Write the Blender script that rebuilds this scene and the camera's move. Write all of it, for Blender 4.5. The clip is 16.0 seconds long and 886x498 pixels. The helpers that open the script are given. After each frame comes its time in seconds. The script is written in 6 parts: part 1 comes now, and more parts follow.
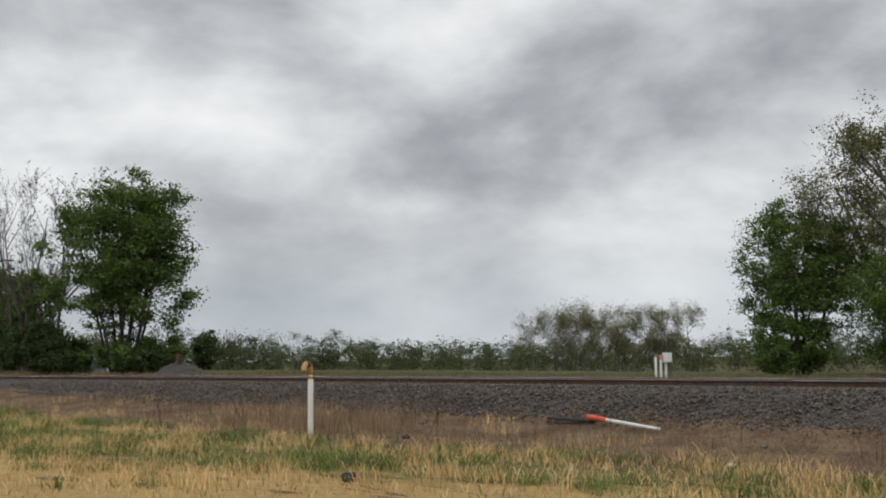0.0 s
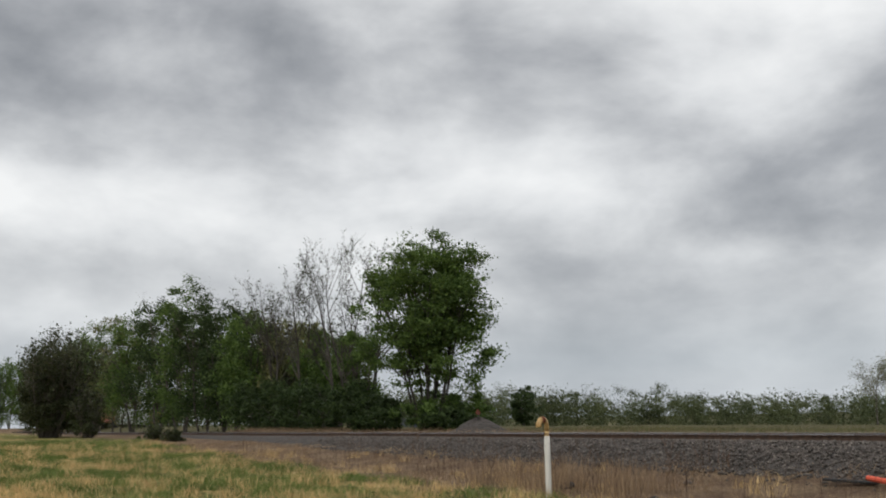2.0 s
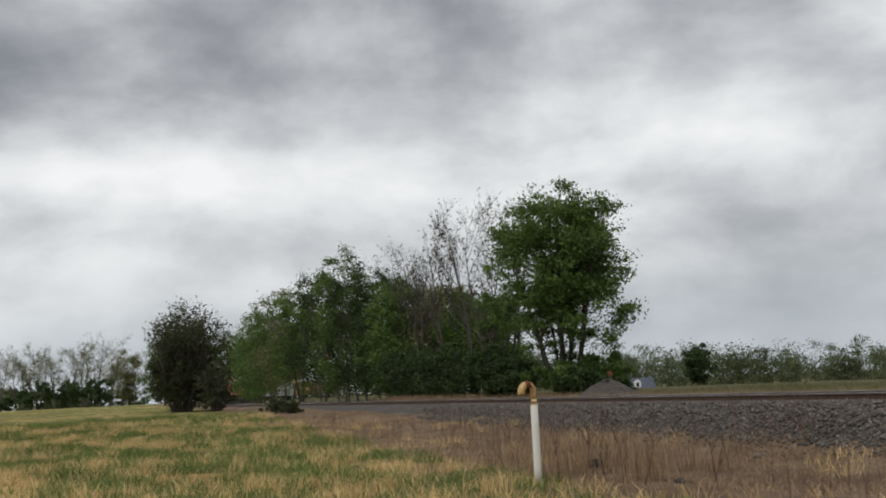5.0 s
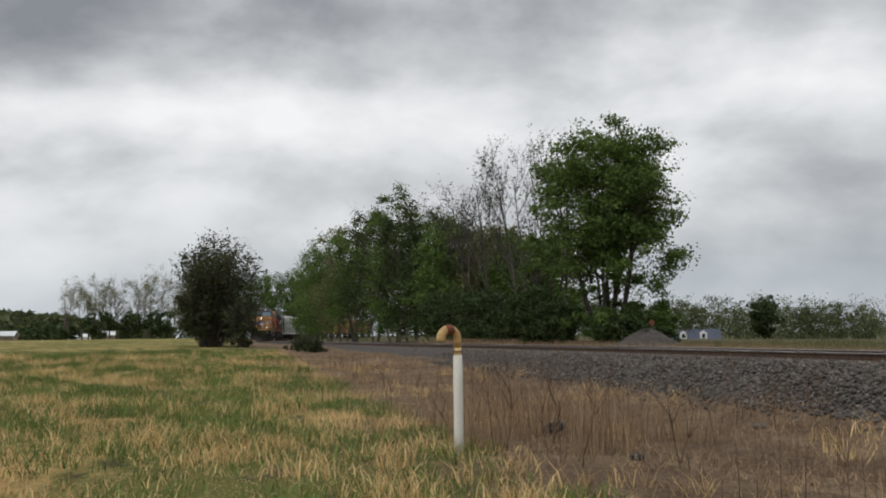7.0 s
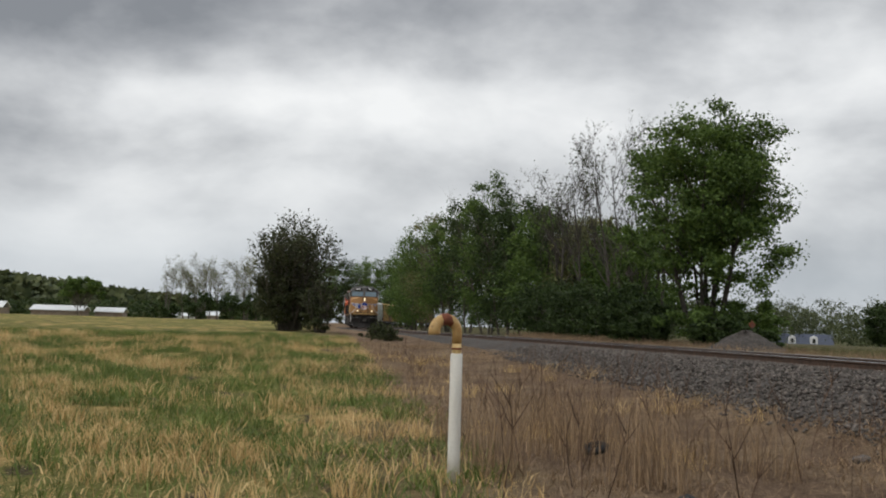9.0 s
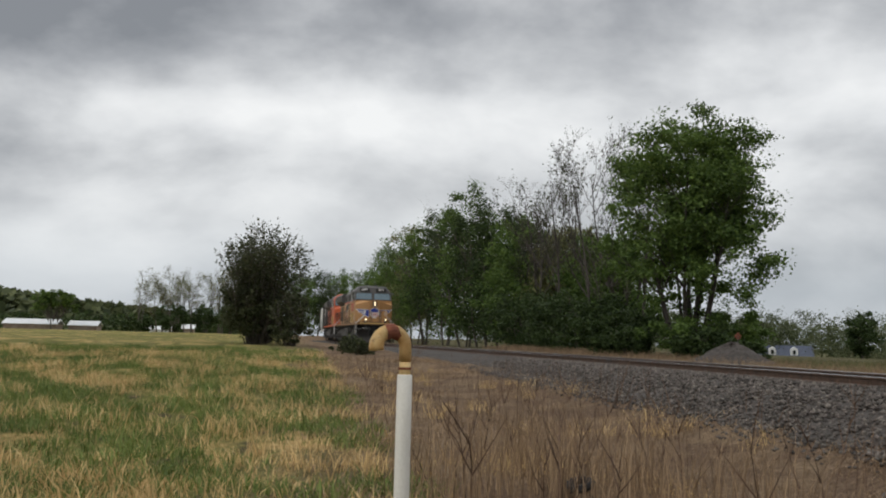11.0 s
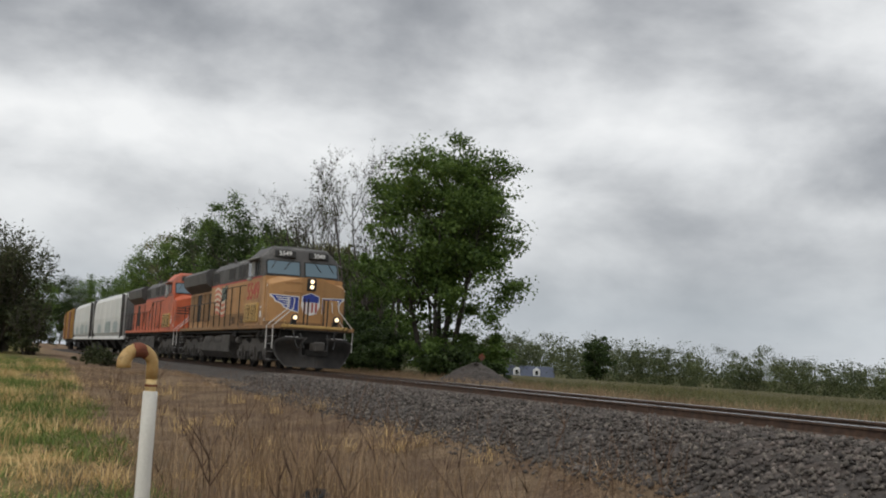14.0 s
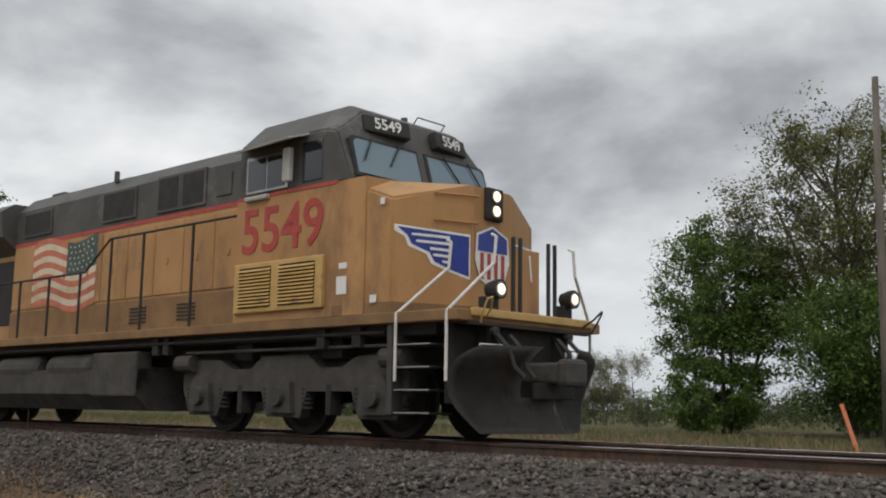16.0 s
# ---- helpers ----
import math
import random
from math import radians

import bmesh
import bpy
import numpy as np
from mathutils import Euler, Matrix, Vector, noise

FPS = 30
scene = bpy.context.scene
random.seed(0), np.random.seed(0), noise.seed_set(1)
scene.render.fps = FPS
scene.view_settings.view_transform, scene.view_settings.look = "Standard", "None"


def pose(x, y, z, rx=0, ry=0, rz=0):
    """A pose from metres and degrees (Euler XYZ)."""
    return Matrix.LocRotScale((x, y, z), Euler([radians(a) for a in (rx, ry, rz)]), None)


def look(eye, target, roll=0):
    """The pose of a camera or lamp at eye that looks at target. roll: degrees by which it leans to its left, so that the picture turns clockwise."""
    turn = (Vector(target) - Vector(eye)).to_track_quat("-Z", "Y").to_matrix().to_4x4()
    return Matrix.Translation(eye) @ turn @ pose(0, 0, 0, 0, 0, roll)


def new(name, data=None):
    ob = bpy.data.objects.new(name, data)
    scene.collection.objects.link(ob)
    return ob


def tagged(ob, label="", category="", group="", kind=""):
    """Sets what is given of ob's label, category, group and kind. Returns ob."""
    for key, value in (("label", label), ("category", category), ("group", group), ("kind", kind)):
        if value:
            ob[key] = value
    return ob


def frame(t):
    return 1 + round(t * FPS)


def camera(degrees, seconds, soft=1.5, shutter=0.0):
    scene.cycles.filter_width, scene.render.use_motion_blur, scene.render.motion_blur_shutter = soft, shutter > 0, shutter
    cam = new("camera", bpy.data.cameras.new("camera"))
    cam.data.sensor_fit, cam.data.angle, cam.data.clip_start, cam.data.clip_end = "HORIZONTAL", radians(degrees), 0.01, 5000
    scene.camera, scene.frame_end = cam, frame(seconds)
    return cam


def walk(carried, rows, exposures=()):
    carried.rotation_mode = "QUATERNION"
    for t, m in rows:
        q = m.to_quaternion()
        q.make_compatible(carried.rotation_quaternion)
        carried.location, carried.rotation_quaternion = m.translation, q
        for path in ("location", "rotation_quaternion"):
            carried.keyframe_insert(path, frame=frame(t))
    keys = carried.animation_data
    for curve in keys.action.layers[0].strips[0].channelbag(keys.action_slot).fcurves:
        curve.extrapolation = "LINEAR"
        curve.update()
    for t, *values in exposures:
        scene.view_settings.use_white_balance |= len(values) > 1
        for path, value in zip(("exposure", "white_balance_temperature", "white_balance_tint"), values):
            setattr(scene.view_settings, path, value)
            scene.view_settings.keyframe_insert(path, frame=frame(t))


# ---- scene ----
FIT_LENS = 45.92
cam = camera(FIT_LENS, 16.0, soft=2.0)

# seconds, x, y, z, yaw (to the left of +y), pitch, roll
PATH = [
    (0, 19.64, -21.67, 1.50, 44.41, 6.01, -0.72),
    (0.5, 19.49, -21.19, 1.47, 51.26, 6.41, -2.33),
    (1, 19.46, -20.67, 1.48, 55.17, 7.05, -2.70),
    (1.5, 19.56, -20.19, 1.50, 58.51, 8.63, -2.28),
    (2, 20.09, -19.82, 1.48, 62.20, 9.27, -1.17),
    (2.5, 20.42, -19.32, 1.49, 64.88, 8.19, -0.01),
    (3, 20.62, -18.71, 1.49, 65.61, 7.07, -1.90),
    (3.5, 20.27, -17.81, 1.42, 66.23, 6.95, -4.73),
    (4, 19.58, -16.77, 1.46, 69.45, 7.52, -4.66),
    (6.5, 16.14, -12.73, 1.37, 75.37, 6.25, -1.44),
    (7, 15.67, -12.15, 1.38, 77.00, 4.72, -0.76),
    (7.5, 15.03, -11.68, 1.38, 77.94, 3.87, 0.58),
    (8, 14.23, -11.25, 1.37, 80.59, 4.50, 0.56),
    (10.5, 12.09, -10.21, 1.41, 83.76, 3.81, 2.28),
    (11, 11.29, -10.12, 1.40, 81.67, 4.94, 1.42),
    (11.5, 9.82, -9.85, 1.44, 79.85, 6.73, 1.33),
    (12, 9.64, -9.85, 1.44, 76.25, 7.03, 1.59),
    (12.5, 10.04, -9.88, 1.42, 74.34, 6.69, 1.95),
    (13, 10.60, -9.97, 1.45, 73.06, 6.75, 2.67),
    (13.5, 11.34, -10.07, 1.44, 71.04, 6.51, 2.55),
    (14, 12.00, -10.19, 1.46, 68.56, 6.25, 2.93),
    (14.5, 12.54, -10.32, 1.46, 66.51, 5.77, 2.80),
    (15, 13.12, -10.40, 1.47, 64.08, 6.77, 1.72),
    (15.5, 14.60, -10.62, 1.47, 57.97, 7.18, 1.09),
    (16, 15.83, -10.71, 1.39, 42.55, 8.56, 0.81),
]


def aim(x, y, z, yaw, pitch, roll):
    a, b = radians(yaw), radians(pitch)
    way = Vector((-math.sin(a) * math.cos(b), math.cos(a) * math.cos(b), math.sin(b)))
    return look((x, y, z), Vector((x, y, z)) + way, roll)


walk(cam, [(row[0], aim(*row[1:])) for row in PATH])

# ---------------------------------------------------------------- light
SUN_EL, SUN_ROT = 52.0, 150.0
SUN_STRENGTH, CLOUD_GAIN = 1.05, 1.02
scene.view_settings.exposure = 0.0

world = bpy.data.worlds.new("overcast_sky")
scene.world = world
world.use_nodes = True


def node(tree, kind, links=None, **values):
    n = tree.nodes.new(kind)
    for key, value in values.items():
        setattr(n, key, value)
    for key, value in (links or {}).items():
        if isinstance(value, bpy.types.NodeSocket):
            tree.links.new(value, n.inputs[key])
        else:
            n.inputs[key].default_value = value
    return n


def maths(tree, op, a, b=0.0, c=0.0, clamp=False):
    n = node(tree, "ShaderNodeMath", {0: a, 1: b, 2: c}, operation=op)
    n.use_clamp = clamp
    return n.outputs[0]


def blend(tree, fac, a, b, mode="MIX"):
    n = node(tree, "ShaderNodeMix", data_type="RGBA", blend_type=mode)
    for key, value in ((0, fac), (6, a), (7, b)):
        if isinstance(value, bpy.types.NodeSocket):
            tree.links.new(value, n.inputs[key])
        else:
            n.inputs[key].default_value = value if key == 0 else (*value[:3], 1.0)
    return n.outputs[2]


def ramp(tree, fac, stops):
    n = node(tree, "ShaderNodeValToRGB", {0: fac})
    el = n.color_ramp.elements
    while len(el) < len(stops):
        el.new(0.5)
    for e, (p, col) in zip(el, stops):
        e.position, e.color = p, (*col, 1.0)
    return n.outputs[0]


CLOUDS = [(58.6, 18.5, 5, 3, -0.05), (59.5, 13.2, 9, 2.2, 0.09), (38, 13.5, 8, 3.5, -0.07), (47, 8.2, 5, 1.6, 0.09), (36, 6.8, 6, 1.2, 0.06), (100, 15.5, 12, 2.8, -0.11), (91, 18.5, 9, 4.5, -0.13),
          (93, 11.9, 9, 1.4, 0.11), (56, 15.0, 6, 1.8, 0.05), (61, 10.6, 7, 1.5, -0.06), (95, 8.8, 9, 1.6, -0.06), (99, 4.0, 6, 1.6, 0.10), (79, 5.5, 5, 1.3, 0.07), (59, 6.4, 3.5, 1.3, 0.06), (22, 19.5, 6, 4, 0.08), (35, 17, 9, 2.0, -0.04), (85, 19, 8, 4, -0.09), (102, 18, 8, 3.5, -0.07), (69, 15.5, 9, 4.5, 0.05), (64, 11.0, 7, 3.0, 0.05)]


def build_sky():
    t = world.node_tree
    t.nodes.clear()
    way = node(t, "ShaderNodeTexCoord").outputs["Generated"]
    sep = node(t, "ShaderNodeSeparateXYZ", {0: way})
    up = maths(t, "MAXIMUM", sep.outputs[2], 0.0)
    stretched = node(t, "ShaderNodeMapping", {"Vector": way, "Scale": (1.0, 1.0, 1.9), "Location": (3.1, 1.7, 0.4)}).outputs[0]
    rolls = node(t, "ShaderNodeTexNoise", {"Vector": stretched, "Scale": 3.2, "Detail": 7.0, "Roughness": 0.53, "Distortion": 0.15}).outputs[0]
    wisps = node(t, "ShaderNodeTexNoise", {"Vector": stretched, "Scale": 8.0, "Detail": 4.0, "Roughness": 0.48, "Distortion": 0.1}).outputs[0]
    dens = maths(t, "ADD", maths(t, "MULTIPLY_ADD", rolls, 0.80, 0.012), maths(t, "MULTIPLY", wisps, 0.20))
    # the larger cloud masses and breaks: bearing to the left of +y, elevation, half widths, how much lighter
    az = maths(t, "ARCTAN2", maths(t, "MULTIPLY", sep.outputs[0], -1.0), sep.outputs[1])
    el = maths(t, "ARCSINE", up)
    for b, e, wb, we, gain in CLOUDS:
        u = maths(t, "DIVIDE", maths(t, "SUBTRACT", az, radians(b)), radians(wb))
        v = maths(t, "DIVIDE", maths(t, "SUBTRACT", el, radians(e)), radians(we))
        r2 = maths(t, "ADD", maths(t, "MULTIPLY", u, u), maths(t, "MULTIPLY", v, v))
        dens = maths(t, "MULTIPLY_ADD", maths(t, "EXPONENT", maths(t, "MULTIPLY", r2, -1.0)), gain, dens)
    cloud = ramp(t, dens, [(0.32, (0.23, 0.24, 0.255)), (0.42, (0.37, 0.38, 0.395)), (0.50, (0.53, 0.54, 0.55)), (0.58, (0.70, 0.71, 0.715)), (0.68, (0.86, 0.865, 0.86))])
    haze = ramp(t, up, [(0.0, (0.50, 0.545, 0.60)), (0.05, (0.46, 0.51, 0.57)), (0.12, (0.6, 0.62, 0.65)), (1.0, (0.6, 0.62, 0.65))])
    near = ramp(t, up, [(0.0, (0.75, 0.75, 0.75)), (0.07, (0.45, 0.45, 0.45)), (0.16, (0.0, 0.0, 0.0))])
    both = blend(t, near, cloud, haze)
    gain = maths(t, "MULTIPLY_ADD", maths(t, "MAXIMUM", maths(t, "SUBTRACT", up, 0.45), 0.0), 1.7, CLOUD_GAIN)
    sky = node(t, "ShaderNodeTexSky", sky_type="NISHITA", sun_disc=False)
    sky.sun_elevation, sky.sun_rotation = radians(SUN_EL), radians(SUN_ROT)
    clear = node(t, "ShaderNodeBackground", {0: sky.outputs[0], 1: 0.008})
    veil = node(t, "ShaderNodeBackground", {0: both, 1: gain})
    add = node(t, "ShaderNodeAddShader", {0: clear.outputs[0], 1: veil.outputs[0]})
    node(t, "ShaderNodeOutputWorld", {0: add.outputs[0]})


build_sky()
sun = new("sun", bpy.data.lights.new("sun", "SUN"))
sun.data.energy, sun.data.angle, sun.data.color = SUN_STRENGTH, radians(35), (1.0, 0.97, 0.92)
a, b = radians(SUN_ROT), radians(SUN_EL)
sun.matrix_world = look((math.sin(a) * math.cos(b) * 50, math.cos(a) * math.cos(b) * 50, math.sin(b) * 50), (0, 0, 0))

# ---------------------------------------------------------------- materials


def material(name, dark, light, scale=6.0, rough=0.8, metal=0.0, bump=0.3, grain=60.0, spread=0.0, stain=None, stain_scale=1.2, stain_at=0.55, streak=1.0, bump_dist=0.02, emit=None):
    """Two colours mixed by noise at two scales; stain: a third colour in larger patches; spread: how far single pieces differ."""
    m = bpy.data.materials.new(name)
    m.use_nodes = True
    t = m.node_tree
    t.nodes.clear()
    co = node(t, "ShaderNodeTexCoord").outputs["Object"]
    st = node(t, "ShaderNodeMapping", {"Vector": co, "Scale": (1.0, 1.0, streak)}).outputs[0]
    big = node(t, "ShaderNodeTexNoise", {"Vector": st, "Scale": scale, "Detail": 5.0, "Roughness": 0.6}).outputs[0]
    fine = node(t, "ShaderNodeTexNoise", {"Vector": co, "Scale": grain, "Detail": 3.0}).outputs[0]
    f = maths(t, "ADD", maths(t, "MULTIPLY", big, 0.7), maths(t, "MULTIPLY", fine, 0.3))
    col = ramp(t, f, [(0.36, dark), (0.64, light)])
    if stain:
        s = node(t, "ShaderNodeTexNoise", {"Vector": st, "Scale": stain_scale, "Detail": 6.0, "Roughness": 0.65}).outputs[0]
        mask = node(t, "ShaderNodeMapRange", {0: s, 1: stain_at, 2: stain_at + 0.12, 3: 0.0, 4: 0.85}).outputs[0]
        col = blend(t, mask, col, stain)
    if spread:
        r = node(t, "ShaderNodeNewGeometry").outputs["Random Per Island"]
        o = node(t, "ShaderNodeObjectInfo").outputs["Random"]
        r = maths(t, "FRACT", maths(t, "ADD", r, o))
        v = maths(t, "MULTIPLY_ADD", r, 2 * spread, 1.0 - spread)
        hsv = node(t, "ShaderNodeHueSaturation", {"Value": v, "Color": col, "Hue": maths(t, "MULTIPLY_ADD", maths(t, "FRACT", maths(t, "MULTIPLY", r, 7.31)), 0.03, 0.485)})
        col = hsv.outputs[0]
    p = node(t, "ShaderNodeBsdfPrincipled", {"Base Color": col, "Roughness": rough, "Metallic": metal})
    if bump:
        h = node(t, "ShaderNodeBump", {"Strength": bump, "Distance": bump_dist, "Height": f}).outputs[0]
        t.links.new(h, p.inputs["Normal"])
    if emit:
        p.inputs["Emission Color"].default_value = (*emit[:3], 1.0)
        p.inputs["Emission Strength"].default_value = emit[3]
    node(t, "ShaderNodeOutputMaterial", {0: p.outputs[0]})
    return m


def leaf_material(name, dark, light, thin=0.3, patch=0.55):
    m = bpy.data.materials.new(name)
    m.use_nodes = True
    t = m.node_tree
    t.nodes.clear()
    geo = node(t, "ShaderNodeNewGeometry")
    co = node(t, "ShaderNodeTexCoord").outputs["Object"]
    big = node(t, "ShaderNodeTexNoise", {"Vector": co, "Scale": patch, "Detail": 3.0}).outputs[0]
    f = maths(t, "ADD", maths(t, "MULTIPLY", big, 0.6), maths(t, "MULTIPLY", geo.outputs["Random Per Island"], 0.4))
    col = ramp(t, f, [(0.28, dark), (0.75, light)])
    d = node(t, "ShaderNodeBsdfPrincipled", {"Base Color": col, "Roughness": 0.6, "Specular IOR Level": 0.25})
    tr = node(t, "ShaderNodeBsdfTranslucent", {0: col})
    mix = node(t, "ShaderNodeMixShader", {0: thin, 1: d.outputs[0], 2: tr.outputs[0]})
    node(t, "ShaderNodeOutputMaterial", {0: mix.outputs[0]})
    return m


def glass_material(name, tint=(0.05, 0.07, 0.08)):
    m = bpy.data.materials.new(name)
    m.use_nodes = True
    p = m.node_tree.nodes["Principled BSDF"]
    p.inputs["Base Color"].default_value = (*tint, 1)
    p.inputs["Roughness"].default_value = 0.06
    p.inputs["Specular IOR Level"].default_value = 0.9
    return m


M = {}
M["bark"] = material("bark", (0.05, 0.042, 0.034), (0.13, 0.115, 0.095), 4, 0.95, bump=0.5, grain=30)
M["dark_bark"] = material("dark_bark", (0.030, 0.025, 0.021), (0.085, 0.073, 0.062), 4, 0.95, bump=0.5, grain=30)
M["pale_bark"] = material("pale_bark", (0.16, 0.14, 0.12), (0.30, 0.27, 0.24), 4, 0.95, bump=0.4, grain=30)
M["leaf"] = leaf_material("leaf", (0.040, 0.074, 0.018), (0.145, 0.22, 0.047))
M["leaf_dark"] = leaf_material("leaf_dark", (0.018, 0.034, 0.010), (0.062, 0.095, 0.026))
M["leaf_bud"] = leaf_material("leaf_bud", (0.027, 0.035, 0.015), (0.084, 0.094, 0.040))
M["leaf_olive"] = leaf_material("leaf_olive", (0.07, 0.082, 0.03), (0.23, 0.225, 0.09))
M["leaf_far"] = leaf_material("leaf_far", (0.040, 0.056, 0.026), (0.135, 0.155, 0.065), patch=0.14)
M["leaf_haze"] = leaf_material("leaf_haze", (0.12, 0.125, 0.07), (0.24, 0.235, 0.13))
M["grass_straw"] = leaf_material("grass_straw", (0.42, 0.275, 0.115), (0.80, 0.58, 0.28), thin=0.2)
M["grass_brown"] = leaf_material("grass_brown", (0.135, 0.088, 0.053), (0.43, 0.30, 0.178), thin=0.2)
M["grass_green"] = leaf_material("grass_green", (0.066, 0.098, 0.022), (0.215, 0.27, 0.07), thin=0.25)
M["grass_meadow"] = leaf_material("grass_meadow", (0.075, 0.080, 0.030), (0.21, 0.195, 0.085), thin=0.2)
M["stalk"] = leaf_material("stalk", (0.055, 0.033, 0.022), (0.18, 0.112, 0.072), thin=0.05)
M["rust_steel"] = material("rust_steel", (0.045, 0.028, 0.02), (0.11, 0.065, 0.042), 8, 0.85, 0.2, stain=(0.06, 0.05, 0.045))
M["rail_top"] = material("rail_top", (0.42, 0.42, 0.43), (0.6, 0.6, 0.6), 5, 0.22, 1.0, bump=0.05)
M["tie"] = material("tie", (0.05, 0.042, 0.034), (0.12, 0.10, 0.08), 6, 0.95, bump=0.7, spread=0.25)
M["stone"] = material("stone", (0.043, 0.036, 0.031), (0.140, 0.120, 0.103), 9, 0.95, bump=0.4, spread=0.6)
M["gravel"] = material("gravel", (0.022, 0.018, 0.0155), (0.078, 0.066, 0.057), 9, 0.95, bump=1.0, grain=22, stain=(0.06, 0.042, 0.032), stain_scale=0.5, bump_dist=0.06)


# ---------------------------------------------------------------- shapes


def obj(name, bm, mat, parent=None, smooth=False):
    me = bpy.data.meshes.new(name)
    if isinstance(bm, tuple):
        me.from_pydata(bm[0], [], bm[1])
        me.validate()
    else:
        bmesh.ops.recalc_face_normals(bm, faces=bm.faces)
        bm.to_mesh(me)
        bm.free()
    if smooth:
        me.polygons.foreach_set("use_smooth", [True] * len(me.polygons))
    me.materials.append(mat)
    ob = new(name, me)
    ob.parent = parent
    return ob


def part(name, bm, mat, parent, label="", smooth=False):
    return tagged(obj(name, bm, mat, parent, smooth), label)


def empty(name, m=None):
    ob = new(name)
    ob.empty_display_size = 0.2
    if m is not None:
        ob.matrix_basis = m
    return ob


def box(bm, x0, x1, y0, y1, z0, z1, bevel=0.0):
    vs = [bm.verts.new((x, y, z)) for x in (x0, x1) for y in (y0, y1) for z in (z0, z1)]
    fs = [bm.faces.new([vs[i] for i in f]) for f in ((0, 1, 3, 2), (4, 6, 7, 5), (0, 4, 5, 1), (2, 3, 7, 6), (0, 2, 6, 4), (1, 5, 7, 3))]
    if bevel:
        es = {e for f in fs for e in f.edges}
        bmesh.ops.bevel(bm, geom=list(es), offset=bevel, segments=2, affect="EDGES", profile=0.5)
    return bm


def loft(bm, rings, caps=True, closed=True):
    rows = [[bm.verts.new(p) for p in ring] for ring in rings]
    n = len(rows[0])
    for a, b in zip(rows, rows[1:]):
        for i in range(n if closed else n - 1):
            j = (i + 1) % n
            bm.faces.new((a[i], a[j], b[j], b[i]))
    if caps:
        bm.faces.new(rows[0][::-1])
        bm.faces.new(rows[-1])
    return bm


def pipe(bm, pts, radii, sides=8, caps=True):
    """A round bar along points; radii: one number or one for each point."""
    pts = [Vector(p) for p in pts]
    if not isinstance(radii, (list, tuple)):
        radii = [radii] * len(pts)
    rings, side = [], None
    for i, p in enumerate(pts):
        d = (pts[min(i + 1, len(pts) - 1)] - pts[max(i - 1, 0)]).normalized()
        if side is None:
            side = d.orthogonal().normalized()
        side = (side - d * side.dot(d))
        side = side.normalized() if side.length > 1e-6 else d.orthogonal().normalized()
        other = d.cross(side)
        rings.append([p + radii[i] * (math.cos(k * math.tau / sides) * side + math.sin(k * math.tau / sides) * other) for k in range(sides)])
    return loft(bm, rings, caps)


def prism(bm, outline, y0, y1):
    """An outline in x and z, drawn out along y."""
    return loft(bm, [[(x, y0, z) for x, z in outline], [(x, y1, z) for x, z in outline]])


def fast_mesh(name, verts, quads, mat, parent=None):
    """A mesh from arrays: vertices (n, 3) and quads or triangles (m, k)."""
    me = bpy.data.meshes.new(name)
    m, k = quads.shape
    me.vertices.add(len(verts))
    me.vertices.foreach_set("co", np.asarray(verts, np.float32).ravel())
    me.loops.add(m * k)
    me.loops.foreach_set("vertex_index", quads.astype(np.int32).ravel())
    me.polygons.add(m)
    me.polygons.foreach_set("loop_start", np.arange(0, m * k, k, dtype=np.int32))
    me.update(calc_edges=True)
    me.materials.append(mat)
    ob = new(name, me)
    ob.parent = parent
    return ob


# ---------------------------------------------------------------- the lie of the land
RAIL = 0.97  # height of the rail's top
S = np.linspace(-420, 320, 741)
_s = np.clip(S, -215, 90)
_th = 0.0021653 * _s + 0.00001927 * _s**2
_dx, _dy = np.cos(_th), -np.sin(_th)
LINE_X = np.concatenate([[0], np.cumsum((_dx[1:] + _dx[:-1]) / 2)])
LINE_Y = np.concatenate([[0], np.cumsum((_dy[1:] + _dy[:-1]) / 2)])
LINE_X -= LINE_X[420]
LINE_Y -= LINE_Y[420]


def line(s):
    """The track's middle at s metres along it: x, y and its heading in degrees."""
    return float(np.interp(s, S, LINE_X)), float(np.interp(s, S, LINE_Y)), -math.degrees(float(np.interp(s, S, _th)))


def smooth(a, b, x):
    t = np.clip((x - a) / (b - a), 0, 1)
    return t * t * (3 - 2 * t)


def bumps(x, y):
    return (np.sin(x * 0.9 + 1.3 * np.sin(y * 0.5)) * np.sin(y * 0.8 + 0.7 * np.sin(x * 0.6)) * 0.035 + np.sin(x * 2.7 + y * 1.1) * np.sin(y * 2.3 - x * 0.7) * 0.015)


def land(x, y):
    """Height of the ground."""
    x, y = np.asarray(x, float), np.asarray(y, float)
    off = y - np.interp(x, LINE_X, LINE_Y)  # across the track, to its far side
    near = 0.95 * smooth(2, -48, x) + 0.5 * smooth(-60, -160, x)
    far = 0.45 + 0.3 * smooth(0, -60, x) - 3.0 * smooth(30, 130, off)
    z = np.where(off < 0, near, far)
    bank = smooth(-4.6, -2.6, off) * smooth(6.0, 3.0, off)
    z = z * (1 - bank) + 0.45 * bank
    swale = 0.12 * np.exp(-((off + 6.0) / 1.2) ** 2)
    return z - swale + bumps(x, y) * smooth(3.2, 5.0, np.abs(off))


